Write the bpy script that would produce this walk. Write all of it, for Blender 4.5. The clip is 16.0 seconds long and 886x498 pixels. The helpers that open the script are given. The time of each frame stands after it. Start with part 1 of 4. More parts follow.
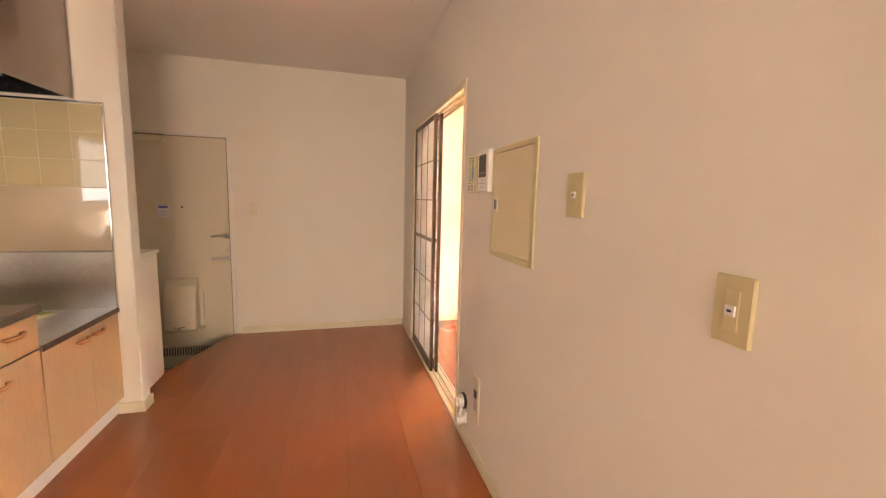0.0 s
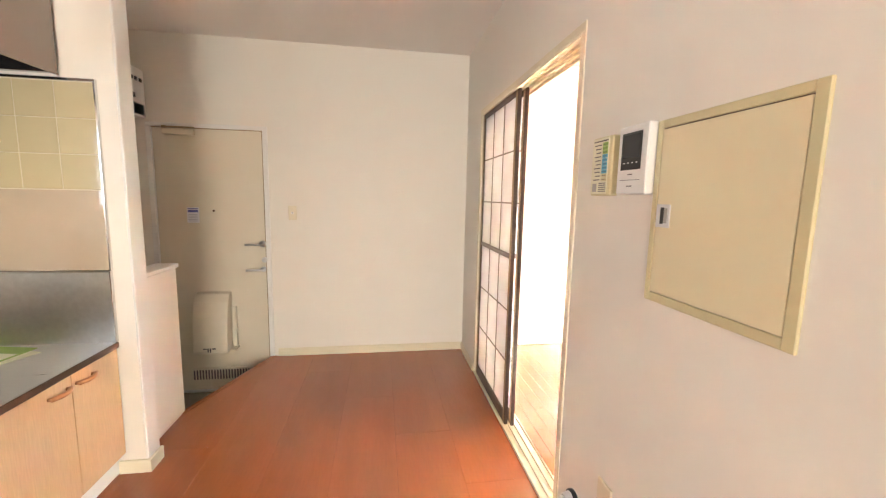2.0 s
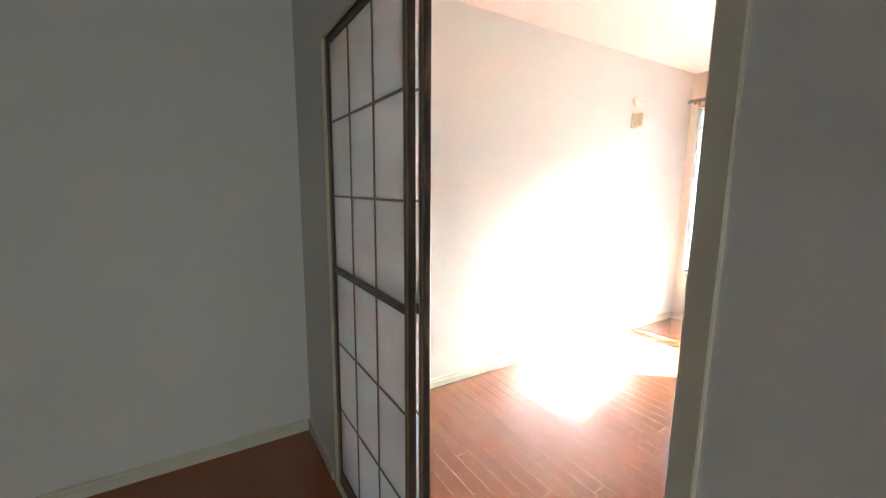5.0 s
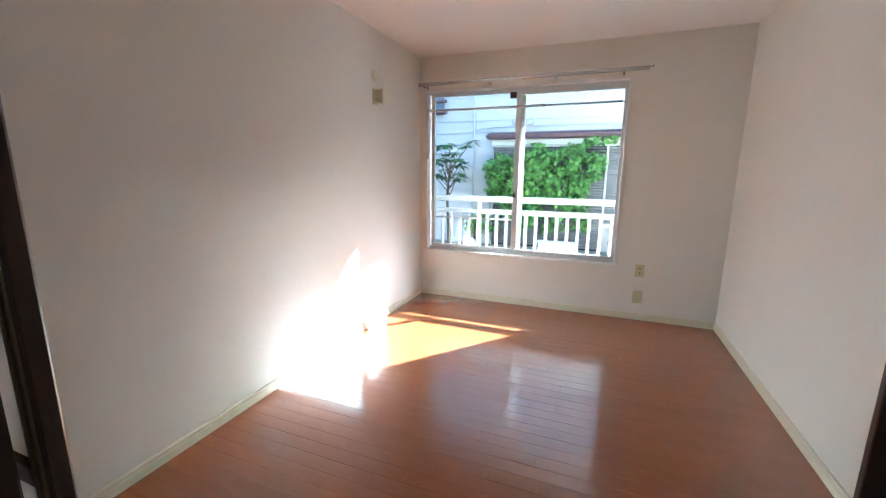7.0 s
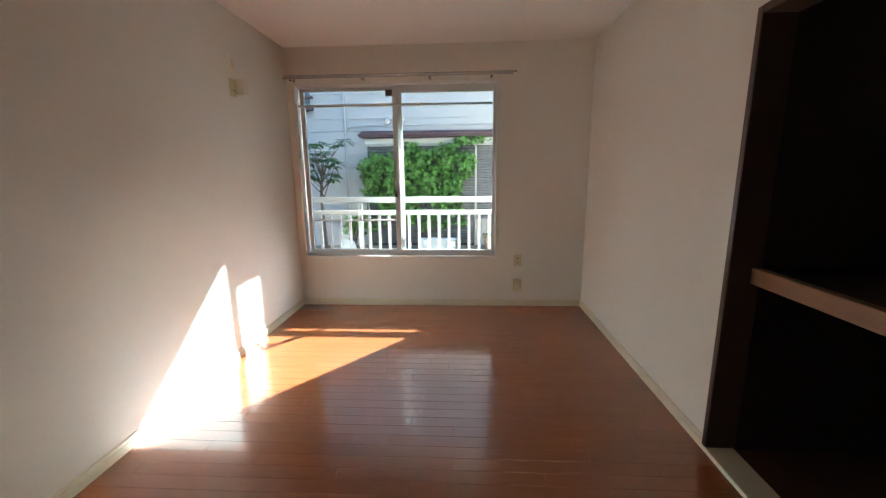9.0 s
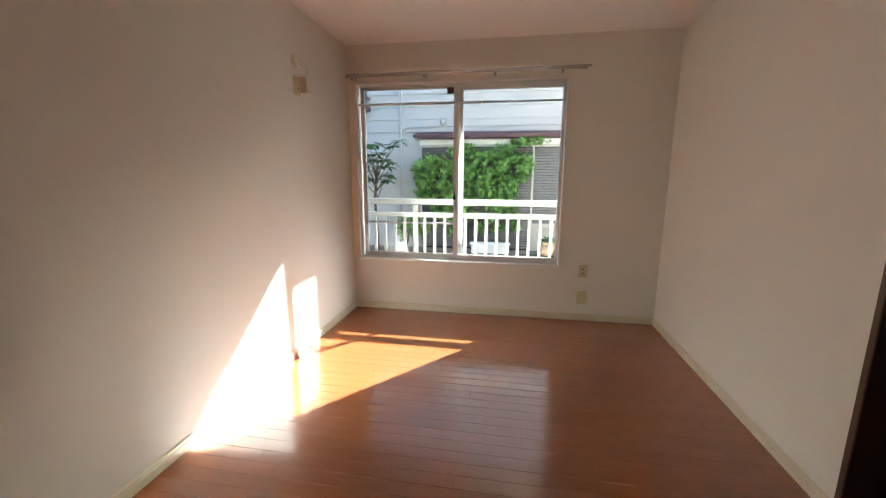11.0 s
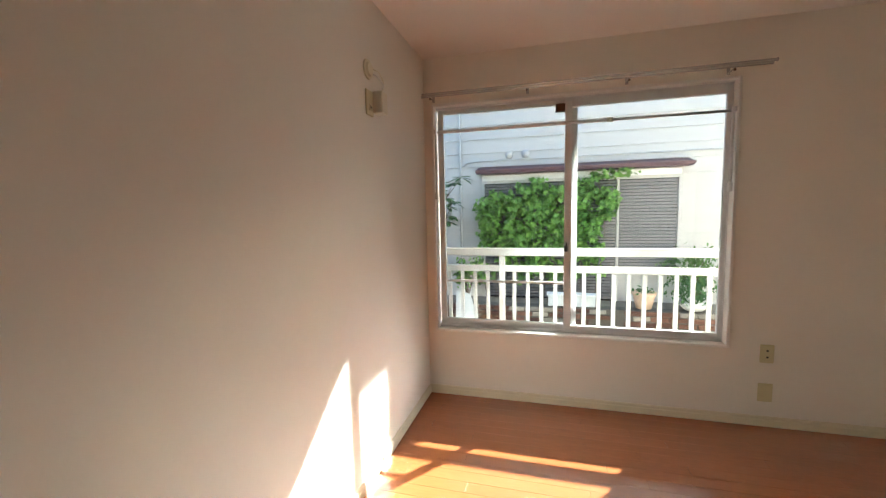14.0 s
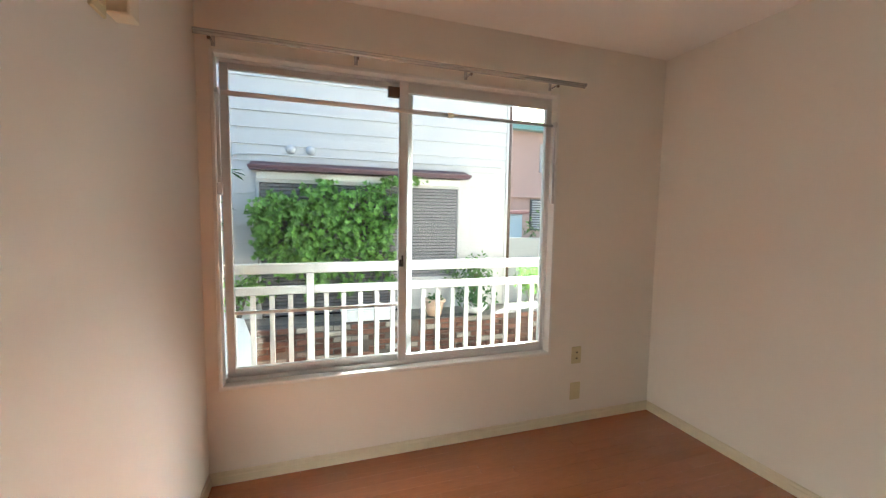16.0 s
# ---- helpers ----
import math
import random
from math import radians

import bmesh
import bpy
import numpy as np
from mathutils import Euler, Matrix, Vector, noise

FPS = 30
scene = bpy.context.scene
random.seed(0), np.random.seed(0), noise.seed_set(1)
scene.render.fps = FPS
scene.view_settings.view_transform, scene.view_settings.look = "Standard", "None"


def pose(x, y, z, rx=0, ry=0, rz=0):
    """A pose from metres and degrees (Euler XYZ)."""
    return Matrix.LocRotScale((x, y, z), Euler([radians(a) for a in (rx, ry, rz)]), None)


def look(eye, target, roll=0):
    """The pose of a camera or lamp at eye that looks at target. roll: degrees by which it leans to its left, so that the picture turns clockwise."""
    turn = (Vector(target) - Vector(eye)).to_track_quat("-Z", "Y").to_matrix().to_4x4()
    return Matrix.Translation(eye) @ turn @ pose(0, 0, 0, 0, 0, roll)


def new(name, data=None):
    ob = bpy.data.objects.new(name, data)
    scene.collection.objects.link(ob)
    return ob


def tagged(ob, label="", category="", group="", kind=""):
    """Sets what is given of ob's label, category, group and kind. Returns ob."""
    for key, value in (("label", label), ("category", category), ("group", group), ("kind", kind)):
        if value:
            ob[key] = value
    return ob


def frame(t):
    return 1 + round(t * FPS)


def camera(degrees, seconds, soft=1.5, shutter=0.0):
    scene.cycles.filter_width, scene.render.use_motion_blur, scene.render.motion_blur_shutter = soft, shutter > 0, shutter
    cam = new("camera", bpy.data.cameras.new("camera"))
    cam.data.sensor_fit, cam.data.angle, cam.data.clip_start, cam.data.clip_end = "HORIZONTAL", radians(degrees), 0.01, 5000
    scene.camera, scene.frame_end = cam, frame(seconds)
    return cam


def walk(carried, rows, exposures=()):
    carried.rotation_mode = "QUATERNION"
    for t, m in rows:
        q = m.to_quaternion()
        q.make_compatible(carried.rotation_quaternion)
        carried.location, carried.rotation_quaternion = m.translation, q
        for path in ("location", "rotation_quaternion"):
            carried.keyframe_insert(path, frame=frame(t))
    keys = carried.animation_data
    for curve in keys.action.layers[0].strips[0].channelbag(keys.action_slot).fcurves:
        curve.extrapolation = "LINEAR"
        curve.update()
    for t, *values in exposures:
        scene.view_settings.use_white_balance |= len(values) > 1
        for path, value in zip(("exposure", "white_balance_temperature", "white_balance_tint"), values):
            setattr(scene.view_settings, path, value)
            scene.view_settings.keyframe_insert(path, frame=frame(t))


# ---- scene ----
cam = camera(96.6, 16.0, soft=1.25)
PATH = [
    (0, (-0.653, -3.885, 1.27), (-0.131, -1.971, 1.023), 1.4),
    (0.5, (-0.67, -3.741, 1.281), (-0.339, -1.787, 1.013), 2.0),
    (1, (-0.73, -3.56, 1.286), (-0.384, -1.604, 1.052), 0.5),
    (1.5, (-0.753, -3.386, 1.281), (-0.418, -1.432, 1.017), 0.1),
    (2, (-0.685, -3.206, 1.289), (-0.377, -1.247, 1.031), 1.2),
    (2.5, (-0.658, -3.035, 1.293), (-0.282, -1.085, 1.058), 1.1),
    (3, (-0.656, -2.841, 1.305), (-0.034, -0.95, 1.113), -0.1),
    (3.2, (-0.643, -2.762, 1.299), (0.044, -0.895, 1.095), -0.0),
    (5.5, (-0.359, -1.908, 1.299), (0.881, -0.374, 0.966), 0.3),
    (6, (-0.270, -1.785, 1.307), (1.237, -0.530, 0.973), -0.4),
    (6.5, (-0.216, -1.702, 1.295), (1.524, -0.797, 0.934), -0.7),
    (7, (-0.138, -1.691, 1.298), (1.691, -0.978, 0.916), 0.5),
    (7.5, (-0.09, -1.662, 1.289), (1.795, -1.112, 0.912), 1.3),
    (8, (-0.073, -1.62, 1.287), (1.866, -1.288, 0.925), -0.1),
    (8.5, (-0.065, -1.605, 1.301), (1.89, -1.425, 0.922), -0.8),
    (8.7, (-0.065, -1.588, 1.3), (1.895, -1.482, 0.915), -0.6),
    (10.8, (0.094, -1.494, 1.292), (2.043, -1.253, 0.917), 0.1),
    (11, (0.119, -1.443, 1.294), (2.055, -1.107, 0.92), 0.2),
    (11.5, (0.214, -1.335, 1.31), (2.13, -0.905, 0.929), 0.1),
    (12, (0.326, -1.281, 1.319), (2.206, -0.671, 1.009), 0.5),
    (12.5, (0.498, -1.236, 1.347), (2.336, -0.494, 1.085), 1.9),
    (13, (0.623, -1.14, 1.343), (2.436, -0.343, 1.064), 1.1),
    (13.5, (0.75, -0.957, 1.355), (2.632, -0.314, 1.137), -0.5),
    (14, (0.941, -0.815, 1.354), (2.862, -0.294, 1.16), -1.2),
    (14.5, (1.125, -0.711, 1.35), (3.093, -0.444, 1.114), -0.1),
    (15, (1.233, -0.569, 1.375), (3.205, -0.8, 1.136), -1.5),
    (15.5, (1.359, -0.463, 1.355), (3.308, -0.864, 1.155), 0.5),
    (16, (1.559, -0.444, 1.344), (3.449, -1.078, 1.18), 0.9),
]
EXPOSURES = [(0, 7.65, 7620, 20), (0.5, 8.1, 6870, 14), (1.5, 8.4, 6020, 7), (3.2, 8.35, 5570, 5), (5.3, 5.95, 4650, -7), (5.6, 5.7, 4600, -7), (6.0, 5.1, 4600, -7), (6.5, 4.7, 4600, -6), (7.0, 4.35, 4750, -4), (8.5, 3.5, 5210, -3), (11, 3.65, 5760, 1), (12.5, 3.65, 5960, 1), (14.5, 3.65, 5910, 0), (16, 3.75, 5810, 0)]
walk(cam, [(t, look(eye, target, roll)) for t, eye, target, roll in PATH], EXPOSURES)

# ---- world, sun, lamps ----
# keep the sun's gloss off the varnished floor nearly sharp where it falls on the walls
scene.cycles.blur_glossy = 0.26
world = bpy.data.worlds.new("sky_world")
scene.world = world
world.use_nodes = True
wn = world.node_tree.nodes
sky = wn.new("ShaderNodeTexSky")
sky.sky_type = "NISHITA"
sky.sun_disc = False
sky.sun_elevation = radians(30.5)
sky.sun_rotation = radians(128.6)
sky.dust_density = 8.0
wn["Background"].inputs["Strength"].default_value = 0.074
world.node_tree.links.new(sky.outputs["Color"], wn["Background"].inputs["Color"])
SUN_WAY = Vector((-1.32, 1.055, -1.043))
sun_data = bpy.data.lights.new("sun", "SUN")
sun_data.energy, sun_data.angle, sun_data.color = 3.0, radians(0.6), (1.0, 0.95, 0.89)
sun = new("sun", sun_data)
sun.rotation_mode = "QUATERNION"
sun.rotation_quaternion = SUN_WAY.to_track_quat("-Z", "Y")
# added fill lamp before the plain back wall; no window stands there
kl = bpy.data.lights.new("kitchen_fill_light", "AREA")
kl.shape, kl.size, kl.size_y, kl.energy, kl.color = "RECTANGLE", 1.3, 1.8, 0.60, (1.0, 0.885, 0.74)
kitchen_light = new("kitchen_fill_light", kl)
kitchen_light.matrix_world = look((-0.72, -7.5, 1.2), (-0.95, -3.0, 2.7))
sl_data = bpy.data.lights.new("sink_window_light", "AREA")
sl_data.shape, sl_data.size, sl_data.size_y, sl_data.energy, sl_data.color = "RECTANGLE", 1.08, 0.44, 0.028, (0.86, 0.94, 1.0)
sink_light = new("sink_window_light", sl_data)
sink_light.matrix_world = look((-2.428, -2.81, 1.42), (0, -2.81, 1.42))


# ---- materials ----
def mat(name, base, rough=0.5, metal=0.0, vary=0.06, scale=6.0, bump=0.0, bump_scale=200.0, stretch=(1, 1, 1), grain=0.0, coat=0.0, per_object=0.0, per_island=0.0, transmit=0.0, spec=0.5):
    """A surface with variation at two scales and a fine relief; stretch draws the grain out along an axis."""
    m = bpy.data.materials.new(name)
    m.use_nodes = True
    nt = m.node_tree
    n, l = nt.nodes, nt.links
    p = n["Principled BSDF"]
    p.inputs["Roughness"].default_value, p.inputs["Metallic"].default_value = rough, metal
    p.inputs["Specular IOR Level"].default_value = spec
    p.inputs["Coat Weight"].default_value = coat
    p.inputs["Coat Roughness"].default_value = 0.12
    p.inputs["Transmission Weight"].default_value = transmit
    tc = n.new("ShaderNodeTexCoord")
    mp = n.new("ShaderNodeMapping")
    mp.inputs["Scale"].default_value = stretch
    l.new(tc.outputs["Object"], mp.inputs["Vector"])
    vec = mp.outputs["Vector"]
    oi = n.new("ShaderNodeObjectInfo")
    if per_object:
        add = n.new("ShaderNodeVectorMath")
        add.operation = "ADD"
        off = n.new("ShaderNodeMath")
        off.operation = "MULTIPLY"
        off.inputs[1].default_value = 37.0
        l.new(oi.outputs["Random"], off.inputs[0])
        l.new(vec, add.inputs[0])
        l.new(off.outputs[0], add.inputs[1])
        vec = add.outputs[0]
    big = n.new("ShaderNodeTexNoise")
    big.inputs["Scale"].default_value, big.inputs["Detail"].default_value = scale, 3
    l.new(vec, big.inputs["Vector"])
    fine = n.new("ShaderNodeTexNoise")
    fine.inputs["Scale"].default_value, fine.inputs["Detail"].default_value = scale * 9, 5
    l.new(vec, fine.inputs["Vector"])
    mix = n.new("ShaderNodeMix")
    mix.data_type = "RGBA"
    mix.inputs["A"].default_value = (*[c * (1 - vary) for c in base], 1)
    mix.inputs["B"].default_value = (*[min(1, c * (1 + vary)) for c in base], 1)
    l.new(big.outputs["Fac"], mix.inputs["Factor"])
    col = mix.outputs["Result"]
    if grain:
        g = n.new("ShaderNodeMix")
        g.data_type, g.blend_type = "RGBA", "MULTIPLY"
        g.inputs["Factor"].default_value = 1.0
        r = n.new("ShaderNodeMapRange")
        r.inputs["From Min"].default_value, r.inputs["From Max"].default_value = 0.3, 0.7
        r.inputs["To Min"].default_value, r.inputs["To Max"].default_value = 1 - grain, 1 + grain * 0.4
        l.new(fine.outputs["Fac"], r.inputs["Value"])
        l.new(col, g.inputs["A"])
        l.new(r.outputs["Result"], g.inputs["B"])
        col = g.outputs["Result"]
    rnd = None
    if per_object:
        rnd, amount = oi.outputs["Random"], per_object
    if per_island:
        geo = n.new("ShaderNodeNewGeometry")
        rnd, amount = geo.outputs["Random Per Island"], per_island
    if rnd:
        hv = n.new("ShaderNodeHueSaturation")
        r2 = n.new("ShaderNodeMapRange")
        r2.inputs["To Min"].default_value, r2.inputs["To Max"].default_value = 1 - amount, 1 + amount
        l.new(rnd, r2.inputs["Value"])
        l.new(r2.outputs["Result"], hv.inputs["Value"])
        l.new(col, hv.inputs["Color"])
        col = hv.outputs["Color"]
    l.new(col, p.inputs["Base Color"])
    rr = n.new("ShaderNodeMapRange")
    rr.inputs["To Min"].default_value, rr.inputs["To Max"].default_value = max(0.02, rough * 0.8), min(1, rough * 1.2)
    l.new(big.outputs["Fac"], rr.inputs["Value"])
    l.new(rr.outputs["Result"], p.inputs["Roughness"])
    if bump:
        bt = n.new("ShaderNodeTexNoise")
        bt.inputs["Scale"].default_value, bt.inputs["Detail"].default_value = bump_scale, 3
        l.new(vec, bt.inputs["Vector"])
        b = n.new("ShaderNodeBump")
        b.inputs["Strength"].default_value, b.inputs["Distance"].default_value = bump, 0.002
        l.new(bt.outputs["Fac"], b.inputs["Height"])
        l.new(b.outputs["Normal"], p.inputs["Normal"])
    return m


def translucent_mat(name, colour, share, rough=0.6, per_island=0.0):
    """A thin sheet or leaf that lets part of the light through."""
    m = mat(name, colour, rough, vary=0.1, scale=8, per_island=per_island)
    n, l = m.node_tree.nodes, m.node_tree.links
    p = n["Principled BSDF"]
    t = n.new("ShaderNodeBsdfTranslucent")
    src = p.inputs["Base Color"].links[0].from_socket
    l.new(src, t.inputs["Color"])
    mx = n.new("ShaderNodeMixShader")
    mx.inputs["Fac"].default_value = share
    l.new(p.outputs["BSDF"], mx.inputs[1])
    l.new(t.outputs["BSDF"], mx.inputs[2])
    l.new(mx.outputs["Shader"], n["Material Output"].inputs["Surface"])
    return m


def glass_mat(name, tint=(0.97, 0.99, 0.98)):
    """Thin clear window glass: straight through, with a mirror gloss."""
    m = bpy.data.materials.new(name)
    m.use_nodes = True
    n, l = m.node_tree.nodes, m.node_tree.links
    n.remove(n["Principled BSDF"])
    tr = n.new("ShaderNodeBsdfTransparent")
    tr.inputs["Color"].default_value = (*tint, 1)
    gl = n.new("ShaderNodeBsdfGlossy")
    gl.inputs["Roughness"].default_value = 0.02
    fr = n.new("ShaderNodeFresnel")
    fr.inputs["IOR"].default_value = 1.45
    mx = n.new("ShaderNodeMixShader")
    l.new(fr.outputs["Fac"], mx.inputs["Fac"])
    l.new(tr.outputs["BSDF"], mx.inputs[1])
    l.new(gl.outputs["BSDF"], mx.inputs[2])
    l.new(mx.outputs["Shader"], n["Material Output"].inputs["Surface"])
    return m


WALLPAPER = mat("wallpaper", (0.82, 0.783, 0.712), 0.75, vary=0.015, scale=1.5, bump=0.12, bump_scale=420, spec=0.25)
CEILING = mat("ceiling_paper", (0.86, 0.83, 0.79), 0.85, vary=0.015, scale=1.2, bump=0.12, bump_scale=300, spec=0.2)
PLANK_X = mat("floor_plank", (0.365, 0.120, 0.040), 0.21, vary=0.10, scale=3, stretch=(4, 0.5, 4), grain=0.08, per_object=0.04, coat=0.9, bump=0.04, bump_scale=90)
PLANK_K = mat("kitchen_floor_plank", (0.36, 0.112, 0.037), 0.24, vary=0.10, scale=3, stretch=(4, 0.5, 4), grain=0.04, per_object=0.03, coat=0.35, bump=0.04, bump_scale=90)
SUBFLOOR = mat("subfloor", (0.09, 0.035, 0.015), 0.6, vary=0.1)
CREAM = mat("cream_paint", (0.74, 0.68, 0.52), 0.4, vary=0.03, scale=3, bump=0.05, bump_scale=60)
WHITE_PAINT = mat("white_paint", (0.80, 0.79, 0.76), 0.4, vary=0.02, scale=3, bump=0.05, bump_scale=60)
IVORY = mat("ivory_plastic", (0.62, 0.555, 0.335), 0.35, vary=0.03, scale=20)
PALE_IVORY = mat("pale_ivory_plastic", (0.76, 0.70, 0.55), 0.35, vary=0.03, scale=20)
WHITE_PLASTIC = mat("white_plastic", (0.82, 0.80, 0.78), 0.3, vary=0.02, scale=20)
BEAD = mat("brass_bead", (0.30, 0.22, 0.12), 0.35, vary=0.05)
BROWN_ALU = mat("brown_frame", (0.105, 0.072, 0.052), 0.35, vary=0.08, scale=10, stretch=(6, 6, 0.6), grain=0.1)
MUNTIN = mat("muntin_bar", (0.19, 0.16, 0.13), 0.45, vary=0.06, scale=10)
ALU = mat("silver_aluminium", (0.70, 0.70, 0.70), 0.38, metal=0.2, vary=0.04, scale=12, grain=0.05)
STEEL = mat("stainless_steel", (0.64, 0.65, 0.65), 0.3, metal=1.0, vary=0.06, scale=5, stretch=(1, 20, 1), grain=0.08)
RODM = mat("satin_rod", (0.84, 0.83, 0.81), 0.25, metal=0.55, vary=0.03)
CHROME = mat("chrome", (0.7, 0.7, 0.7), 0.15, metal=1.0, vary=0.02)
DARK = mat("dark_plastic", (0.02, 0.02, 0.022), 0.3, vary=0.1)
BLACK_METAL = mat("black_metal", (0.015, 0.014, 0.014), 0.25, vary=0.2, scale=12)
WOOD = mat("oak_laminate", (0.62, 0.42, 0.24), 0.45, vary=0.06, scale=3, stretch=(7, 7, 0.6), grain=0.08)
WOOD_PULL = mat("beech_pull", (0.55, 0.27, 0.11), 0.35, vary=0.08, scale=20)
BROWN_EDGE = mat("brown_edge", (0.10, 0.055, 0.035), 0.35, vary=0.1)
HOODM = mat("hood_enamel", (0.20, 0.14, 0.10), 0.1, vary=0.06, scale=2, coat=1.0)
TILE = mat("glazed_tile", (0.55, 0.48, 0.30), 0.12, vary=0.05, scale=4, per_object=0.03, coat=0.8)
PANELM = mat("glossy_kitchen_panel", (0.52, 0.43, 0.32), 0.08, vary=0.05, scale=3, coat=1.0)
for glossy, ior in ((PLANK_X, 1.58), (TILE, 1.5), (PANELM, 2.3), (HOODM, 1.8)):
    glossy.node_tree.nodes["Principled BSDF"].inputs["Coat IOR"].default_value = ior
    glossy.node_tree.nodes["Principled BSDF"].inputs["Coat Roughness"].default_value = 0.12 if glossy is PLANK_X else 0.05
GROUT = mat("grout", (0.62, 0.56, 0.42), 0.8, vary=0.05, scale=30)
DOORM = mat("steel_door_paint", (0.70, 0.645, 0.52), 0.35, vary=0.02, scale=3)
CONCRETE = mat("entry_floor", (0.20, 0.17, 0.13), 0.7, vary=0.2, scale=8, grain=0.15, bump=0.2, bump_scale=120)
# plywood colour taken near black to carry the shade inside the closet
CLOSET_SHADED_WOOD = mat("closet_shaded_plywood", (0.045, 0.03, 0.02), 0.7, vary=0.12, scale=3, stretch=(0.6, 5, 5), grain=0.15)
SHELF_EDGE = mat("shelf_edge_wood", (0.32, 0.16, 0.08), 0.5, vary=0.1, scale=5, stretch=(0.5, 6, 6), grain=0.15)
GLASS = glass_mat("window_glass")
SCREEN = translucent_mat("white_frosted_sheet", (0.90, 0.905, 0.90), 0.58, 0.5)
SIDING = mat("white_siding", (0.53, 0.50, 0.475), 0.6, vary=0.03, scale=1.5, grain=0.03, bump=0.1, bump_scale=80, per_object=0.01)
SHUTTER = mat("grey_shutter", (0.16, 0.15, 0.16), 0.5, vary=0.06, scale=5, per_object=0.04)
MAROON = mat("maroon_eave", (0.10, 0.045, 0.05), 0.45, vary=0.1, scale=5)
RAILM = mat("white_railing", (0.50, 0.485, 0.47), 0.4, vary=0.03, scale=10)
LEAF = translucent_mat("vine_leaf", (0.19, 0.35, 0.08), 0.45, 0.4, per_island=0.65)
LEAF_DARK = translucent_mat("shrub_leaf", (0.05, 0.12, 0.03), 0.35, 0.45, per_island=0.3)
LEAF_PALE = translucent_mat("pale_leaf", (0.11, 0.20, 0.05), 0.4, 0.5, per_island=0.3)
BARK = mat("bark", (0.13, 0.09, 0.06), 0.9, vary=0.2, scale=14, grain=0.3, bump=0.6, bump_scale=60)
BRICKM = mat("old_brick", (0.135, 0.062, 0.042), 0.9, vary=0.35, scale=14, grain=0.3, bump=0.7, bump_scale=70, per_object=0.5)
MORTAR = mat("pale_mortar", (0.11, 0.095, 0.08), 0.95, vary=0.15, scale=20, bump=0.5, bump_scale=120)
SOIL = mat("garden_ground", (0.22, 0.19, 0.15), 0.95, vary=0.3, scale=5, grain=0.3, bump=0.6, bump_scale=40)
PALE_BRICK = mat("lime_stained_brick", (0.30, 0.265, 0.225), 0.9, vary=0.3, scale=20, grain=0.35, bump=0.7, bump_scale=70, per_object=0.3)
TERRACOTTA = mat("terracotta", (0.58, 0.40, 0.28), 0.8, vary=0.1, scale=14, bump=0.1)
PINKBRICK = mat("pinkish_tile_facade", (0.52, 0.35, 0.29), 0.8, vary=0.08, scale=8, grain=0.08)
GREY_BLOCK = mat("grey_block", (0.36, 0.36, 0.33), 0.9, vary=0.12, scale=6, grain=0.1, bump=0.3)
PAPER = mat("paper", (0.78, 0.80, 0.62), 0.6, vary=0.03, scale=10)
GREEN_PRINT = mat("green_print", (0.30, 0.45, 0.10), 0.5, vary=0.05)
BLUE_PRINT = mat("blue_print", (0.12, 0.42, 0.62), 0.5, vary=0.05)
NAVY_PRINT = mat("navy_print", (0.10, 0.13, 0.40), 0.5, vary=0.05)
INK = mat("grey_ink", (0.12, 0.11, 0.12), 0.5, vary=0.05)


# ---- mesh helpers ----
def box(bm, lo, hi, bevel=0.0, seg=1):
    """Adds a box between two corners to bm."""
    lo, hi = [min(a, b) for a, b in zip(lo, hi)], [max(a, b) for a, b in zip(lo, hi)]
    r = bmesh.ops.create_cube(bm, size=1.0)
    for v in r["verts"]:
        v.co = Vector([lo[i] + (v.co[i] + 0.5) * (hi[i] - lo[i]) for i in range(3)])
    if bevel:
        edges = list({e for v in r["verts"] for e in v.link_edges})
        bmesh.ops.bevel(bm, geom=edges, offset=bevel, segments=seg, affect="EDGES", profile=0.5)
    return bm


def boxes(*pairs, bevel=0.0):
    bm = bmesh.new()
    for lo, hi in pairs:
        box(bm, lo, hi, bevel)
    return bm


def cyl(bm, a, b, r, r2=None, seg=16, caps=True):
    """Adds a round bar from a to b to bm."""
    a, b = Vector(a), Vector(b)
    d = b - a
    q = d.to_track_quat("Z", "Y").to_matrix().to_4x4()
    bmesh.ops.create_cone(bm, cap_ends=caps, segments=seg, radius1=r, radius2=r if r2 is None else r2, depth=d.length, matrix=Matrix.Translation((a + b) / 2) @ q)
    return bm


def tube(bm, points, r, seg=8):
    """A smooth round bar along a line of points."""
    pts = [Vector(p) for p in points]
    rings, side = [], None
    for i, p in enumerate(pts):
        way = (pts[min(i + 1, len(pts) - 1)] - pts[max(i - 1, 0)]).normalized()
        if side is None:
            side = way.orthogonal().normalized()
        side = (side - way * side.dot(way)).normalized()
        up = way.cross(side)
        rings.append([bm.verts.new(p + (side * math.cos(a) + up * math.sin(a)) * r) for a in [2 * math.pi * k / seg for k in range(seg)]])
    for ra, rb in zip(rings, rings[1:]):
        for k in range(seg):
            bm.faces.new((ra[k], ra[(k + 1) % seg], rb[(k + 1) % seg], rb[k]))
    bm.faces.new(rings[0][::-1])
    bm.faces.new(rings[-1])
    return bm


def mesh_of(name, bm, material, smooth=False):
    me = bpy.data.meshes.new(name)
    bm.to_mesh(me)
    bm.free()
    for m in material if isinstance(material, (list, tuple)) else (material,):
        me.materials.append(m)
    if smooth:
        for poly in me.polygons:
            poly.use_smooth = True
    return me


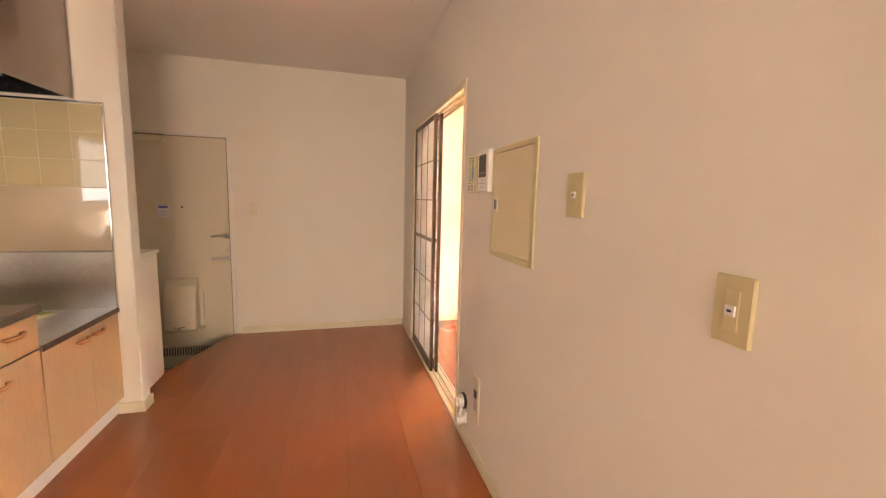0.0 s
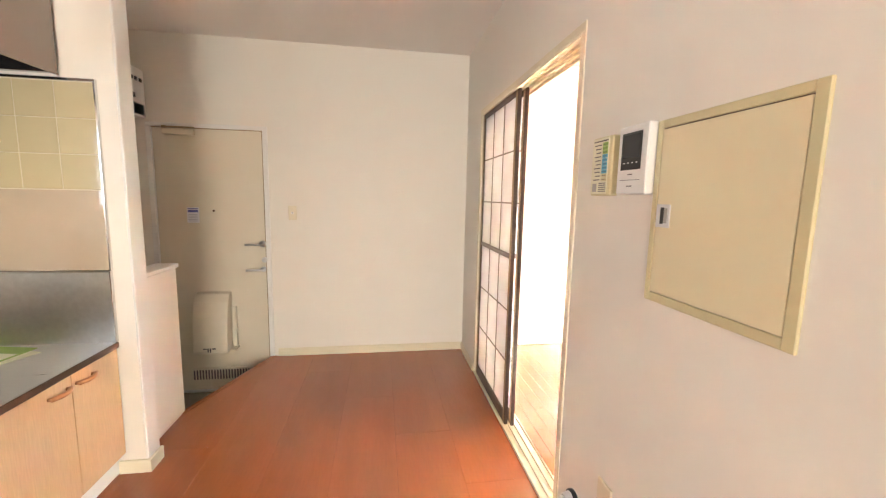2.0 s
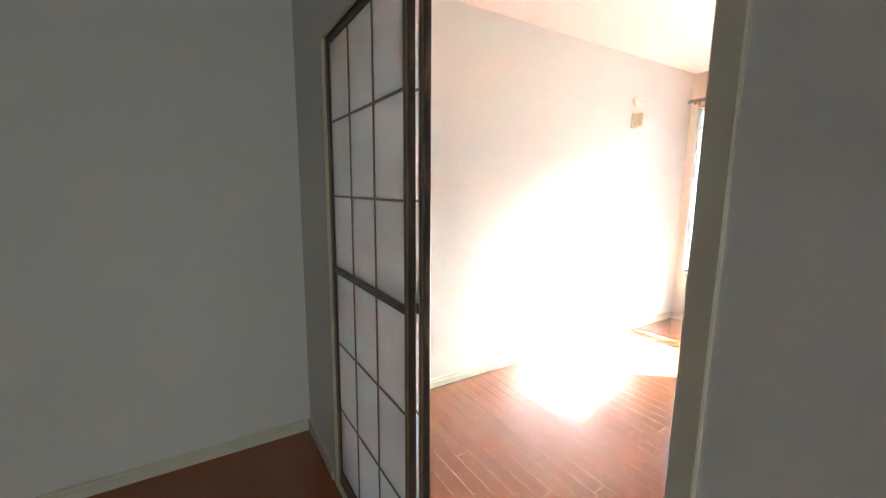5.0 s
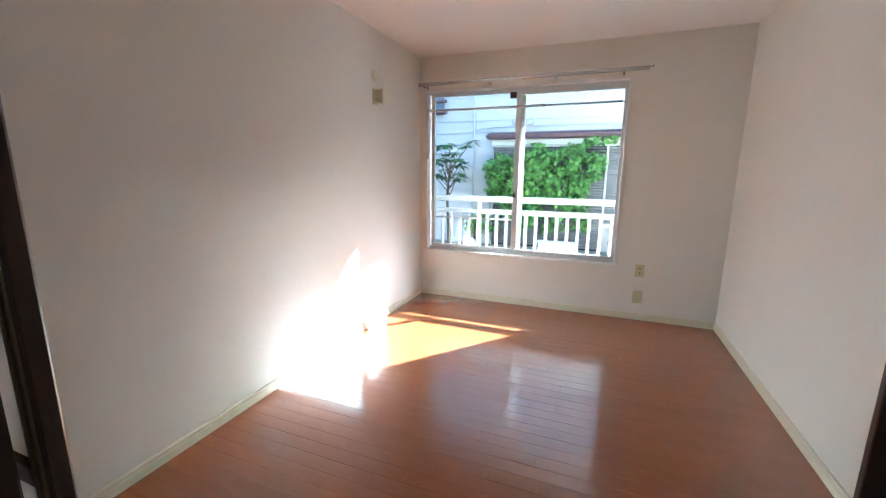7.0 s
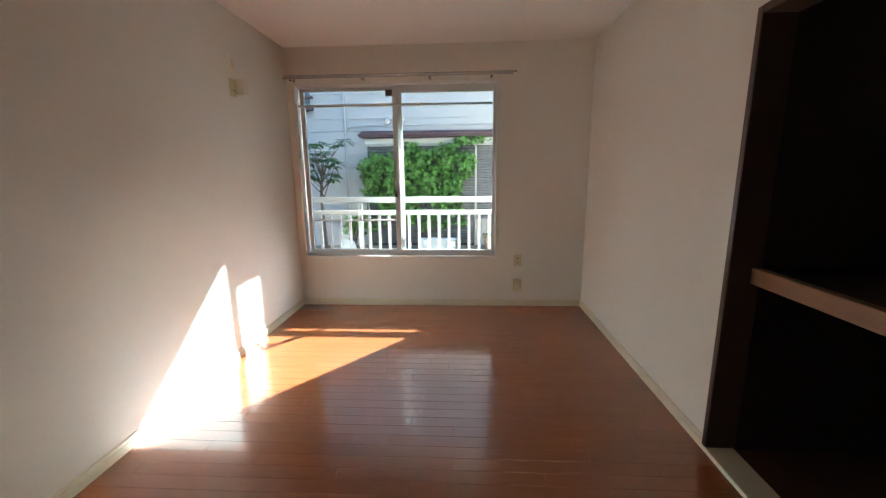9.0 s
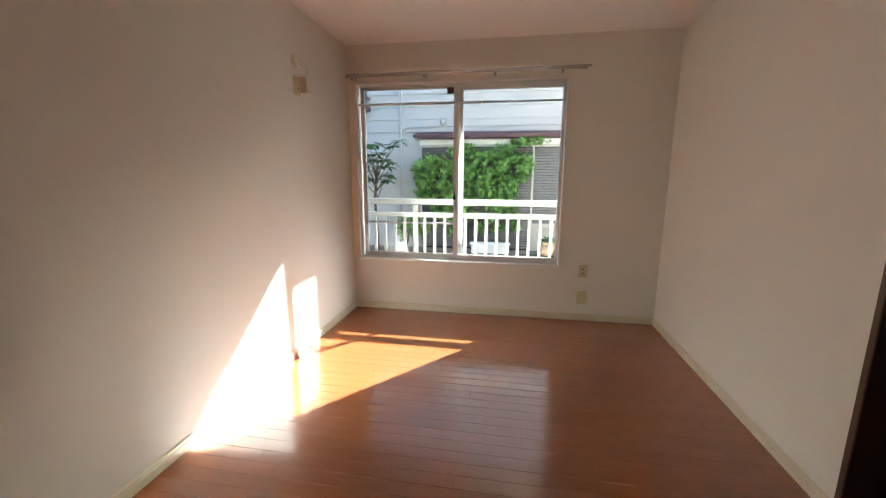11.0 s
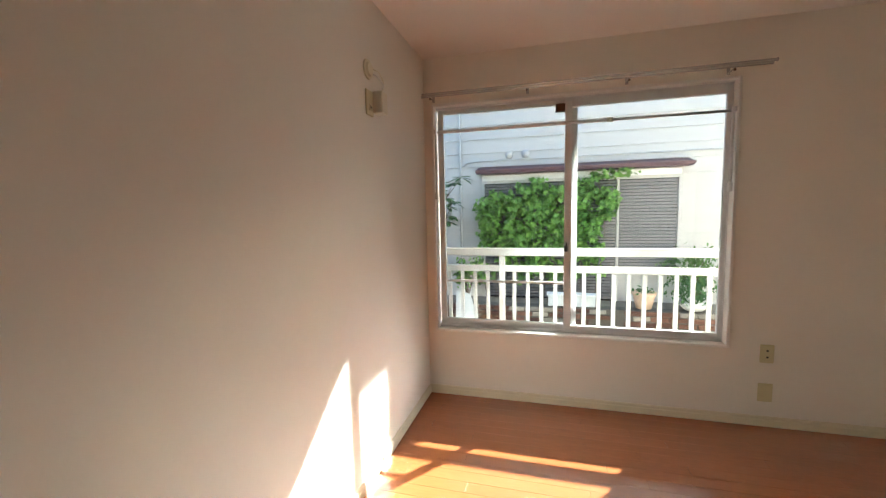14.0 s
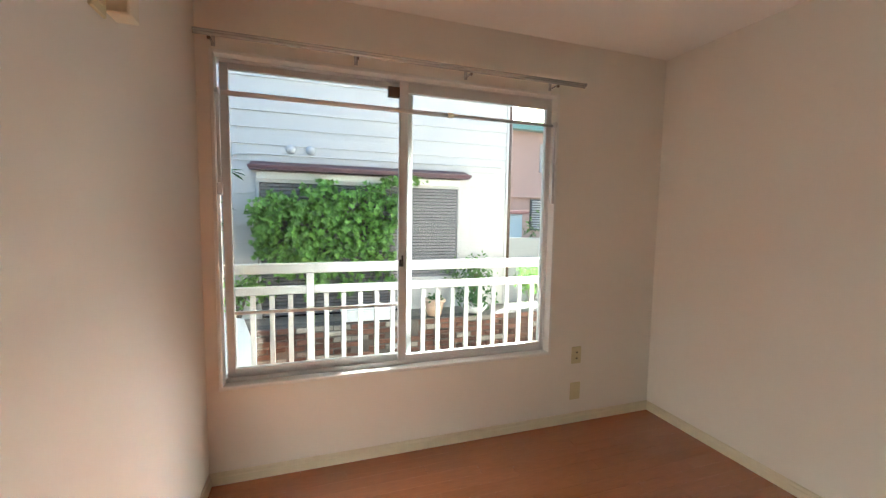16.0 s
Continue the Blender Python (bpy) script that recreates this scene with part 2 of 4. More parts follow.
def part(name, bm, material, parent, label="", smooth=False):
    ob = new(name, mesh_of(name, bm, material, smooth))
    ob.parent = parent
    ob.matrix_parent_inverse = parent.matrix_world.inverted() if parent.type == "MESH" else Matrix()
    if parent.type == "EMPTY":
        ob.matrix_parent_inverse = Matrix.Translation(parent.location).inverted()
    return tagged(ob, label)


def thing(name, at, label, category, group="", kind=""):
    """An Empty at the base of a thing, to hold its parts."""
    ob = new(name)
    ob.location = at
    ob.empty_display_size = 0.1
    return tagged(ob, label, category, group, kind)


def solid(name, bm, material, label="", category="", group="", kind="", smooth=False):
    return tagged(new(name, mesh_of(name, bm, material, smooth)), label, category, group, kind)


def structure(name, bm, material, label=""):
    return solid(name, bm, material, label, "", "", "structure")


# ---- the shell ----
XW, YL, YR, CZ, XK, YB = 3.67, 0.045, -2.70, 2.40, -2.42, -7.60
DY0, DY1, DZ = -1.850, -0.485, 1.862
WY0, WY1, WZ0, WZ1 = -1.88, -0.012, 0.487, 2.09
CX0, CX1, CLZ = 0.13, 1.655, 1.90

structure("wall_door_side", boxes(((0, YB, -0.3), (0.10, DY0 - 0.02, CZ)), ((0, DY1 + 0.02, -0.3), (0.10, 0.2, CZ)), ((0, DY0 - 0.02, DZ + 0.02), (0.10, DY1 + 0.02, CZ)), ((0, DY0 - 0.02, -0.3), (0.10, DY1 + 0.02, -0.03))), WALLPAPER, "white vinyl wallpaper wall between kitchen and room")
structure("wall_entry", boxes(((-1.53, 0, -0.4), (0, 0.15, CZ)), ((-2.355, 0, 1.785), (-1.53, 0.15, CZ)), ((-2.6, 0, -0.4), (-2.355, 0.15, CZ))), WALLPAPER, "white wallpaper wall with the entrance door")
structure("wall_kitchen", boxes(((-2.6, YB, -0.4), (XK, -3.40, CZ)), ((-2.6, -2.23, -0.4), (XK, 0, CZ)), ((-2.6, -3.40, -0.4), (XK, -2.23, 1.15)), ((-2.6, -3.40, 1.70), (XK, -2.23, CZ))), WALLPAPER, "white wallpaper wall behind the kitchen units")
structure("wall_kitchen_back", boxes(((-2.6, YB - 0.15, -0.3), (0.1, YB, CZ))), WALLPAPER, "plain white wallpaper wall")
w2 = thing("window_2", (-2.5, -2.815, 1.15), "frosted window above the sink in a pale frame", "window", kind="structure")
part("pane", boxes(((-2.53, -3.37, 1.18), (-2.515, -2.26, 1.67))), mat("frosted_pane", (0.75, 0.76, 0.76), 0.4, vary=0.02), w2, "frosted pane")
part("window_frame", boxes(((-2.56, -3.40, 1.15), (-2.44, -3.37, 1.70)), ((-2.56, -2.26, 1.15), (-2.44, -2.23, 1.70)), ((-2.56, -3.37, 1.15), (-2.44, -2.26, 1.18)), ((-2.56, -3.37, 1.67), (-2.44, -2.26, 1.70)), ((-2.56, -2.83, 1.18), (-2.50, -2.80, 1.67))), ALU, w2)
structure("wall_sunny", boxes(((0.10, YL, -0.3), (XW, 0.2, CZ))), WALLPAPER, "white vinyl wallpaper wall of the room with sunlight on it")
structure("wall_closet_side", boxes(((CX1, YR - 0.12, -0.3), (XW, YR, CZ)), ((0.10, YR - 0.12, CLZ), (CX1, YR, CZ)), ((0.10, YR - 0.12, -0.3), (CX1, YR, -0.002))), WALLPAPER, "white vinyl wallpaper wall beside an open closet")
structure("wall_window", boxes(((XW, -4.2, -0.7), (XW + 0.16, WY0, 2.7)), ((XW, WY1, -0.7), (XW + 0.16, 1.2, 2.7)), ((XW, WY0, -0.7), (XW + 0.16, WY1, WZ0)), ((XW, WY0, WZ1), (XW + 0.16, WY1, 2.7))), WALLPAPER, "white vinyl wallpaper wall below and around the window")
structure("wall_closet_back", boxes(((0.10, -3.62, -0.3), (CX1 + 0.06, -3.55, CZ))), CLOSET_SHADED_WOOD, "plywood back of the closet, coloured near black for the shade inside")
structure("wall_closet_window_end", boxes(((CX1, -3.55, -0.3), (CX1 + 0.06, YR - 0.12, CZ))), CLOSET_SHADED_WOOD, "plywood end wall of the closet, coloured near black for the shade inside")
structure("wall_closet_door_end", boxes(((0.10, -3.55, -0.3), (0.13, YR - 0.12, CZ))), CLOSET_SHADED_WOOD, "plywood end wall of the closet, coloured near black for the shade inside")
structure("ceiling", boxes(((-2.6, YB - 0.15, CZ), (0.05, 0.2, CZ + 0.1)), ((0.05, -3.62, CZ), (XW + 0.16, 0.2, CZ + 0.1))), CEILING, "pale papered ceiling")
floor_room = structure("floor_room", boxes(((0.10, YR, -0.10), (XW, YL, -0.016)), ((0.10, -3.55, -0.1), (CX1, YR, -0.004))), SUBFLOOR, "glossy reddish-brown wooden plank floor")
bm = bmesh.new()
plan = [(XK, YB), (0, YB), (0, 0), (-1.525, 0), (-1.83, -0.83), (XK, -0.83)]
lo = [bm.verts.new((x, y, -0.28)) for x, y in plan]
hi = [bm.verts.new((x, y, -0.016)) for x, y in plan]
bm.faces.new(hi)
for i in range(6):
    bm.faces.new((lo[i], lo[(i + 1) % 6], hi[(i + 1) % 6], hi[i]))
bmesh.ops.recalc_face_normals(bm, faces=bm.faces)
floor_kitchen = structure("floor_kitchen", bm, SUBFLOOR, "reddish-brown wooden plank floor of the kitchen")
structure("floor_entry", boxes(((XK, -0.9, -0.42), (-1.4, 0.0, -0.27))), CONCRETE, "sunken dark entry floor by the door")
bm = bmesh.new()
a, b = Vector((-1.521, 0.0, 0)), Vector((-1.83, -0.836, 0))
side = Vector((-(b - a).y, (b - a).x, 0)).normalized() * -0.03
vs = [bm.verts.new((p.x, p.y, z)) for z in (-0.27, 0.003) for p in (a, b, b + side, a + side)]
for f in ((0, 1, 2, 3), (4, 5, 6, 7), (0, 1, 5, 4), (1, 2, 6, 5), (2, 3, 7, 6), (3, 0, 4, 7)):
    bm.faces.new([vs[i] for i in f])
bmesh.ops.recalc_face_normals(bm, faces=bm.faces)
structure("trim_entry_step", bm, PLANK_K, "wooden nosing along the slanted entry step")


def baseboard(name, a, b, inward, h=0.062):
    """A skirting strip with a stepped top, from a to b along a wall."""
    a, b, n = Vector((*a, 0)), Vector((*b, 0)), Vector((*inward, 0))
    prof = [(0, 0), (0.012, 0), (0.012, h * 0.62), (0.009, h * 0.70), (0.009, h * 0.9), (0.005, h), (0, h)]
    bm = bmesh.new()
    rows = [[bm.verts.new(p + n * d + Vector((0, 0, z))) for d, z in prof] for p in (a, b)]
    k = len(prof)
    for i in range(k):
        bm.faces.new((rows[0][i], rows[0][(i + 1) % k], rows[1][(i + 1) % k], rows[1][i]))
    bm.faces.new(rows[0])
    bm.faces.new(rows[1])
    bmesh.ops.recalc_face_normals(bm, faces=bm.faces)
    return structure(name, bm, CREAM, "cream painted skirting board")


baseboard("baseboard_sunny", (0.112, YL), (XW - 0.012, YL), (0, -1))
baseboard("baseboard_window", (XW, YL), (XW, YR), (-1, 0))
baseboard("baseboard_closet", (CX1, YR), (XW - 0.012, YR), (0, 1))
baseboard("baseboard_room_door_a", (0.10, YL), (0.10, DY1 + 0.035), (1, 0))
baseboard("baseboard_room_door_b", (0.10, DY0 - 0.035), (0.10, YR), (1, 0))
baseboard("baseboard_entry", (-1.50, 0), (-0.012, 0), (0, -1))
baseboard("baseboard_kitchen_a", (0, 0), (0, DY1 + 0.035), (-1, 0))
baseboard("baseboard_kitchen_b", (0, DY0 - 0.035), (0, YB), (-1, 0))

# sliding door frame: head, jambs and sill with two grooves
df = thing("door_frame_sliding", (0.05, -1.16, 0), "cream painted sliding door frame with a grooved sill", "door frame", kind="structure")
for nm, lo, hi in (("jamb", (-0.006, DY0 - 0.03, 0), (0.106, DY0, DZ)), ("jamb", (-0.006, DY1, 0), (0.106, DY1 + 0.03, DZ)), ("lintel", (-0.006, DY0 - 0.03, DZ), (0.106, DY1 + 0.03, DZ + 0.03))):
    part(nm, boxes((lo, hi), bevel=0.002), CREAM, df)
for x0, x1 in ((-0.008, 0.008), (0.030, 0.042), (0.064, 0.076), (0.098, 0.108)):
    part("sill_ridge", boxes(((x0, DY0, 0.001), (x1, DY1, 0.014)), bevel=0.002), CREAM, df)
part("sill", boxes(((-0.006, DY0, -0.03), (0.106, DY1, 0.001))), CREAM, df)
for x0, x1 in ((-0.008, 0.006), (0.032, 0.040), (0.066, 0.074), (0.100, 0.108)):
    part("head_ridge", boxes(((x0, DY0, DZ - 0.014), (x1, DY1, DZ)), bevel=0.002), CREAM, df)


def sliding_panel(x0, x1, y0, y1, z0, z1, label):
    """A dark framed sliding screen: three by six white panes with thin bars and a heavier middle rail."""
    d = thing("sliding_door", ((x0 + x1) / 2, (y0 + y1) / 2, z0), label, "door", "sliding doors", "")
    w, mid = 0.03, 0.975
    for a, b in ((y0, y0 + w), (y1 - w, y1)):
        st = part("stile", boxes(((x0, a, z0), (x1, b, z1)), bevel=0.003), BROWN_ALU, d)
        for g in (-1, 1):
            yc = (a + b) / 2 + g * 0.007
            part("bead", boxes(((x0 - 0.0025, yc - 0.0025, z0 + 0.002), (x0, yc + 0.0025, z1 - 0.002))), BEAD, st)
    part("top_rail", boxes(((x0 + 0.001, y0 + w, z1 - 0.035), (x1 - 0.001, y1 - w, z1)), bevel=0.003), BROWN_ALU, d)
    part("bottom_rail", boxes(((x0 + 0.001, y0 + w, z0), (x1 - 0.001, y1 - w, z0 + 0.075)), bevel=0.003), BROWN_ALU, d)
    part("middle_rail", boxes(((x0 + 0.001, y0 + w, mid - 0.014), (x1 - 0.001, y1 - w, mid + 0.014)), bevel=0.003), BROWN_ALU, d)
    xm = (x0 + x1) / 2
    for k in (1, 2):
        y = y0 + w + (y1 - y0 - 2 * w) * k / 3
        for za, zb in ((z0 + 0.075, mid - 0.014), (mid + 0.014, z1 - 0.035)):
            part("muntin", boxes(((xm - 0.006, y - 0.0035, za), (xm + 0.006, y + 0.0035, zb))), MUNTIN, d)
    for za, zb in ((z0 + 0.075, mid - 0.014), (mid + 0.014, z1 - 0.035)):
        for k in (1, 2):
            z = za + (zb - za) * k / 3
            part("muntin", boxes(((xm - 0.0055, y0 + w, z - 0.0035), (xm + 0.0055, y1 - w, z + 0.0035))), MUNTIN, d)
    for za, zb in ((z0 + 0.075, mid - 0.014), (mid + 0.014, z1 - 0.035)):
        part("pane", boxes(((xm - 0.0025, y0 + w, za), (xm + 0.0025, y1 - w, zb))), SCREEN, d, "white frosted sheet")
    return d


sliding_panel(0.009, 0.030, -1.172, DY1 - 0.001, 0.004, DZ - 0.004, "sliding door with brown grid frame and white frosted panes, pushed open")
sliding_panel(0.043, 0.064, -1.190, -0.505, 0.004, DZ - 0.004, "second brown gridded sliding door with white panes, pushed behind the first")

# closet: mid shelf and frame
cl = thing("closet", (0.9, -3.1, 0), "open built-in closet with one wooden mid shelf, no doors", "closet", kind="structure")
part("sill", boxes(((CX0 - 0.03, YR - 0.12, -0.002), (CX1, YR + 0.012, 0.022)), bevel=0.003), CREAM, cl)
part("frame", boxes(((CX1 - 0.028, YR - 0.124, 0.022), (CX1 + 0.002, YR + 0.010, CLZ)), ((CX0 - 0.03, YR - 0.124, CLZ - 0.03), (CX1 - 0.028, YR + 0.010, CLZ + 0.002)), bevel=0.003), BROWN_EDGE, cl, "dark brown frame")
sh = part("shelf", boxes(((CX0, -3.55, 0.85), (CX1 - 0.0, YR - 0.13, 0.875))), CLOSET_SHADED_WOOD, cl)
part("shelf_edge", boxes(((CX0, YR - 0.13, 0.815), (CX1, YR - 0.085, 0.885)), bevel=0.004), SHELF_EDGE, sh, "reddish wooden front edge")

# ---- the window ----
win = thing("window_1", (XW, (WY0 + WY1) / 2, WZ0), "two-leaf sliding aluminium window in a pale frame", "window", kind="structure")
T = 0.018
for nm, lo, hi in (("casing", (XW - 0.012, WY0, WZ0), (XW + 0.05, WY0 + T, WZ1)), ("casing", (XW - 0.012, WY1 - T, WZ0), (XW + 0.05, WY1, WZ1)), ("casing", (XW - 0.012, WY0 + T, WZ1 - T), (XW + 0.05, WY1 - T, WZ1))):
    part(nm, boxes((lo, hi), bevel=0.003), WHITE_PAINT, win)
part("window_sill", boxes(((XW - 0.012, WY0 - 0.004, WZ0 - 0.010), (XW + 0.05, WY1 + 0.004, WZ0 + 0.010)), bevel=0.004), WHITE_PAINT, win)
FX0, FX1 = XW + 0.05, XW + 0.13
IY0, IY1, IZ0, IZ1 = WY0 + T, WY1 - T, WZ0 + 0.012, WZ1 - T
for nm, lo, hi in (("window_frame", (FX0, WY0, WZ0), (FX1, IY0 + 0.004, WZ1)), ("window_frame", (FX0, WY1 - 0.005, WZ0), (FX1, WY1, WZ1)), ("window_frame", (FX0, IY0 + 0.004, WZ0), (FX1, WY1 - 0.005, IZ0 + 0.010)), ("window_frame", (FX0, IY0 + 0.004, IZ1 - 0.004), (FX1, WY1 - 0.005, WZ1))):
    part(nm, boxes((lo, hi), bevel=0.002), ALU, win)
for x in (FX0 + 0.002, FX0 + 0.036):
    part("track", boxes(((x, IY0 + 0.004, IZ0 + 0.010), (x + 0.004, IY1 - 0.004, IZ0 + 0.016))), ALU, win)


def sash(x, y0, y1, w0, w1, top, bar, label):
    zb, zt = IZ0 + 0.012, IZ1 - 0.004
    s = part("sash", boxes(((x, y0, zb), (x + 0.028, y0 + w0, zt)), ((x, y1 - w1, zb), (x + 0.028, y1, zt)), ((x, y0 + w0, zb), (x + 0.028, y1 - w1, 0.548)), ((x, y0 + w0, zt - top), (x + 0.028, y1 - w1, zt)), bevel=0.002), ALU, win, label)
    g = part("pane", boxes(((x + 0.012, y0 + w0, 0.548), (x + 0.016, y1 - w1, zt - top))), GLASS, s, "clear window glass")
    g.visible_shadow = False
    if bar:
        part("glazing_bar", boxes(((x + 0.006, y0 + w0, 0.826), (x + 0.022, y1 - w1, 0.842))), ALU, s)
    return s


MID = -0.928
sl = sash(FX0 + 0.038, -0.992, -0.033, 0.044, 0.038, 0.03, True, "outer sash")
sr = sash(FX0 + 0.004, IY0 + 0.004, -0.910, 0.024, 0.046, 0.056, False, "inner sash")
part("stopper", boxes(((FX0 + 0.004, -0.910, 1.985), (FX0 + 0.034, -0.848, 2.038)), bevel=0.002), BROWN_EDGE, win, "brown sash stopper")
part("crescent_lock", boxes(((FX0 - 0.012, MID - 0.005, 1.06), (FX0 + 0.004, MID + 0.018, 1.10)), ((FX0 - 0.024, MID - 0.001, 1.075), (FX0 - 0.012, MID + 0.008, 1.125)), bevel=0.003), DARK, sr, "dark crescent lock")

# ---- kitchen ----
stove_wall = structure("wall_stove_end", boxes(((XK, -1.33, 0), (-1.762, -1.238, CZ))), WALLPAPER, "short cream wall ending the kitchen units")
structure("trim_wall_end", boxes(((-1.762, -1.332, 0), (-1.750, -1.236, CZ)), bevel=0.003), WHITE_PAINT, "white trim on the end of the short wall")
structure("trim_wall_end_base", boxes(((-1.870, -1.344, 0), (-1.736, -1.330, 0.062)), ((-1.750, -1.332, 0), (-1.736, -1.232, 0.062)), bevel=0.002), CREAM, "skirting round the end of the short wall")
structure("wall_half", boxes(((-1.93, -1.238, 0), (-1.838, -0.80, 0.866))), WHITE_PAINT, "white low wall by the entry")
structure("trim_half_wall_cap", boxes(((-1.945, -1.236, 0.866), (-1.826, -0.785, 0.888)), bevel=0.004), WHITE_PAINT, "white cap on the low wall")

KF = -1.84


def pull(y, z, parent):
    """A rounded wooden bar pull with two feet."""
    bm = bmesh.new()
    pts = [Vector((KF + 0.012 + 0.014 * math.sin(math.pi * k / 8), y - 0.045 + 0.09 * k / 8, z)) for k in range(9)]
    tube(bm, pts, 0.0085, 10)
    for s in (-1, 1):
        cyl(bm, (KF, y + s * 0.042, z), (KF + 0.016, y + s * 0.042, z), 0.007, seg=8)
    part("handle", bm, WOOD_PULL, parent, "rounded beech wood handle", True)


def front(name, y0, y1, z0, z1, parent, pull_at=None):
    d = part(name, boxes(((KF - 0.018, y0 + 0.0007, z0 + 0.0007), (KF, y1 - 0.0007, z1 - 0.0007)), bevel=0.0015), WOOD, parent)
    if pull_at:
        pull(pull_at[0], pull_at[1], d)
    return d


gas = thing("gas_stand_cabinet", (-2.1, -1.635, 0), "low oak-fronted cabinet with a stainless top for a stove", "cabinet")
part("toe_kick", boxes(((XK, -1.935, 0), (-1.876, -1.332, 0.098))), WHITE_PAINT, gas, "white toe kick")
part("body", boxes(((XK, -1.935, 0.098), (KF - 0.018, -1.332, 0.60))), WOOD, gas)
front("door", -1.933, -1.60, 0.10, 0.60, gas, (-1.665, 0.555))
front("door", -1.60, -1.334, 0.10, 0.60, gas, (-1.535, 0.555))
part("worktop", boxes(((XK, -1.933, 0.60), (KF + 0.004, -1.332, 0.630))), STEEL, gas, "brushed stainless top")
part("front_edge", boxes(((KF + 0.004, -1.933, 0.602), (KF + 0.010, -1.334, 0.629)), bevel=0.002), BROWN_EDGE, gas, "dark brown edge strip")
bg = thing("splash_guard", (-2.1, -1.345, 0.63), "brushed stainless splash guard standing on the stove top", "splash guard")
part("end_panel", boxes(((XK + 0.012, -1.344, 0.630), (-1.832, -1.332, 0.945))), STEEL, bg)
part("back_panel", boxes(((XK + 0.002, -1.935, 0.630), (XK + 0.012, -1.332, 0.935))), STEEL, bg)
part("top_lip", boxes(((XK + 0.012, -1.352, 0.945), (-1.832, -1.332, 0.951)), ((-1.836, -1.350, 0.630), (-1.830, -1.332, 0.945)), bevel=0.0015), CHROME, bg, "bright folded rim")
sink = thing("sink_cabinet", (-2.1, -2.8, 0), "oak-fronted sink cabinet with drawer and doors under a brown worktop", "cabinet")
part("toe_kick", boxes(((XK, -4.1, 0), (-1.876, -1.937, 0.098))), WHITE_PAINT, sink, "white toe kick")
part("body", boxes(((XK, -4.1, 0.098), (KF - 0.018, -1.937, 0.772))), WOOD, sink)
front("drawer", -2.232, -1.939, 0.622, 0.772, sink, (-2.075, 0.715))
front("door", -2.232, -1.939, 0.10, 0.616, sink, (-2.165, 0.555))
for k in range(4):
    front("door", -2.234 - 0.46 * (k + 1), -2.236 - 0.46 * k, 0.10, 0.772, sink, (-2.29 - 0.46 * k - (0.34 if k % 2 == 0 else 0), 0.70))
part("shadow_gap", boxes(((KF - 0.017, -2.232, 0.6165), (KF - 0.004, -1.939, 0.6215))), DARK, sink)
top = solid("kitchen_worktop", boxes(((XK, -4.1, 0.7725), (KF + 0.022, -1.936, 0.808)), bevel=0.005), mat("brown_worktop", (0.115, 0.08, 0.06), 0.3, vary=0.06, scale=10, grain=0.04), "dark brown laminate worktop over the sink cabinet", "worktop")

# tiled splash on the end wall and along the kitchen wall
sp = thing("tile_panel", (-2.1, -1.334, 0.95), "yellow-beige glazed tiles above a glossy beige panel", "wall tiles", kind="structure")
part("backing", boxes(((XK + 0.002, -1.3384, 0.951), (-1.836, -1.330, 1.722))), GROUT, sp)
part("glossy_panel", boxes(((XK + 0.012, -1.3398, 0.952), (-1.838, -1.3384, 1.288)), bevel=0.001), PANELM, sp, "glossy beige wall panel")
part("trim", boxes(((XK + 0.01, -1.345, 1.722), (-1.829, -1.330, 1.734)), ((-1.838, -1.345, 0.951), (-1.829, -1.330, 1.722)), bevel=0.0015), CHROME, sp, "bright metal edge trim")
part("base_trim", boxes(((XK + 0.013, -1.350, 0.9415), (-1.829, -1.3402, 0.951)), bevel=0.0015), CHROME, sp, "bright metal edge trim")
part("back_backing", boxes(((XK + 0.002, -2.225, 0.81), (XK + 0.0099, -1.346, 1.722))), GROUT, sp)
part("back_trim", boxes(((XK + 0.002, -2.225, 1.722), (XK + 0.014, -1.346, 1.734))), CHROME, sp)
part("back_panel", boxes(((XK + 0.0099, -2.225, 0.952), (XK + 0.012, -1.346, 1.288)), ((XK + 0.002, -4.1, 0.812), (XK + 0.012, -2.225, 1.13))), PANELM, sp)
TW, TH = 0.144, 0.143
tile_mesh = mesh_of("tile", boxes(((-TW / 2 + 0.001, -0.005, -TH / 2 + 0.001), (TW / 2 - 0.001, 0.0, TH / 2 - 0.001)), bevel=0.0015), TILE)
for i in range(4):
    for j in range(3):
        t = new("tile", tile_mesh)
        t.parent = sp
        t.matrix_parent_inverse = Matrix.Translation(sp.location).inverted()
        t.location = (-1.838 - TW * (i + 0.5), -1.3345, 1.291 + TH * (j + 0.5))
for i in range(6):
    for j in range(3):
        t = new("tile", tile_mesh)
        t.parent = sp
        t.matrix_parent_inverse = Matrix.Translation(sp.location).inverted()
        t.location, t.rotation_euler = (XK + 0.006, -1.346 - TW * (i + 0.5), 1.291 + TH * (j + 0.5)), (0, 0, radians(90))


def plate(name, at, normal, w, h, label, category="socket", material=IVORY, group="", d=0.009):
    """A wall plate with rounded edges; at is its centre on the wall, normal points into the room."""
    e = thing(name, at, label, category, group)
    n = Vector(normal)
    s = Vector((abs(n.y), abs(n.x), 0))
    c = Vector(at)
    a, b = c - s * (w / 2) - Vector((0, 0, h / 2)), c + s * (w / 2) + Vector((0, 0, h / 2)) + n * d
    part("cover", boxes((a, b), bevel=0.003), material, e)
    return e, c, n, s


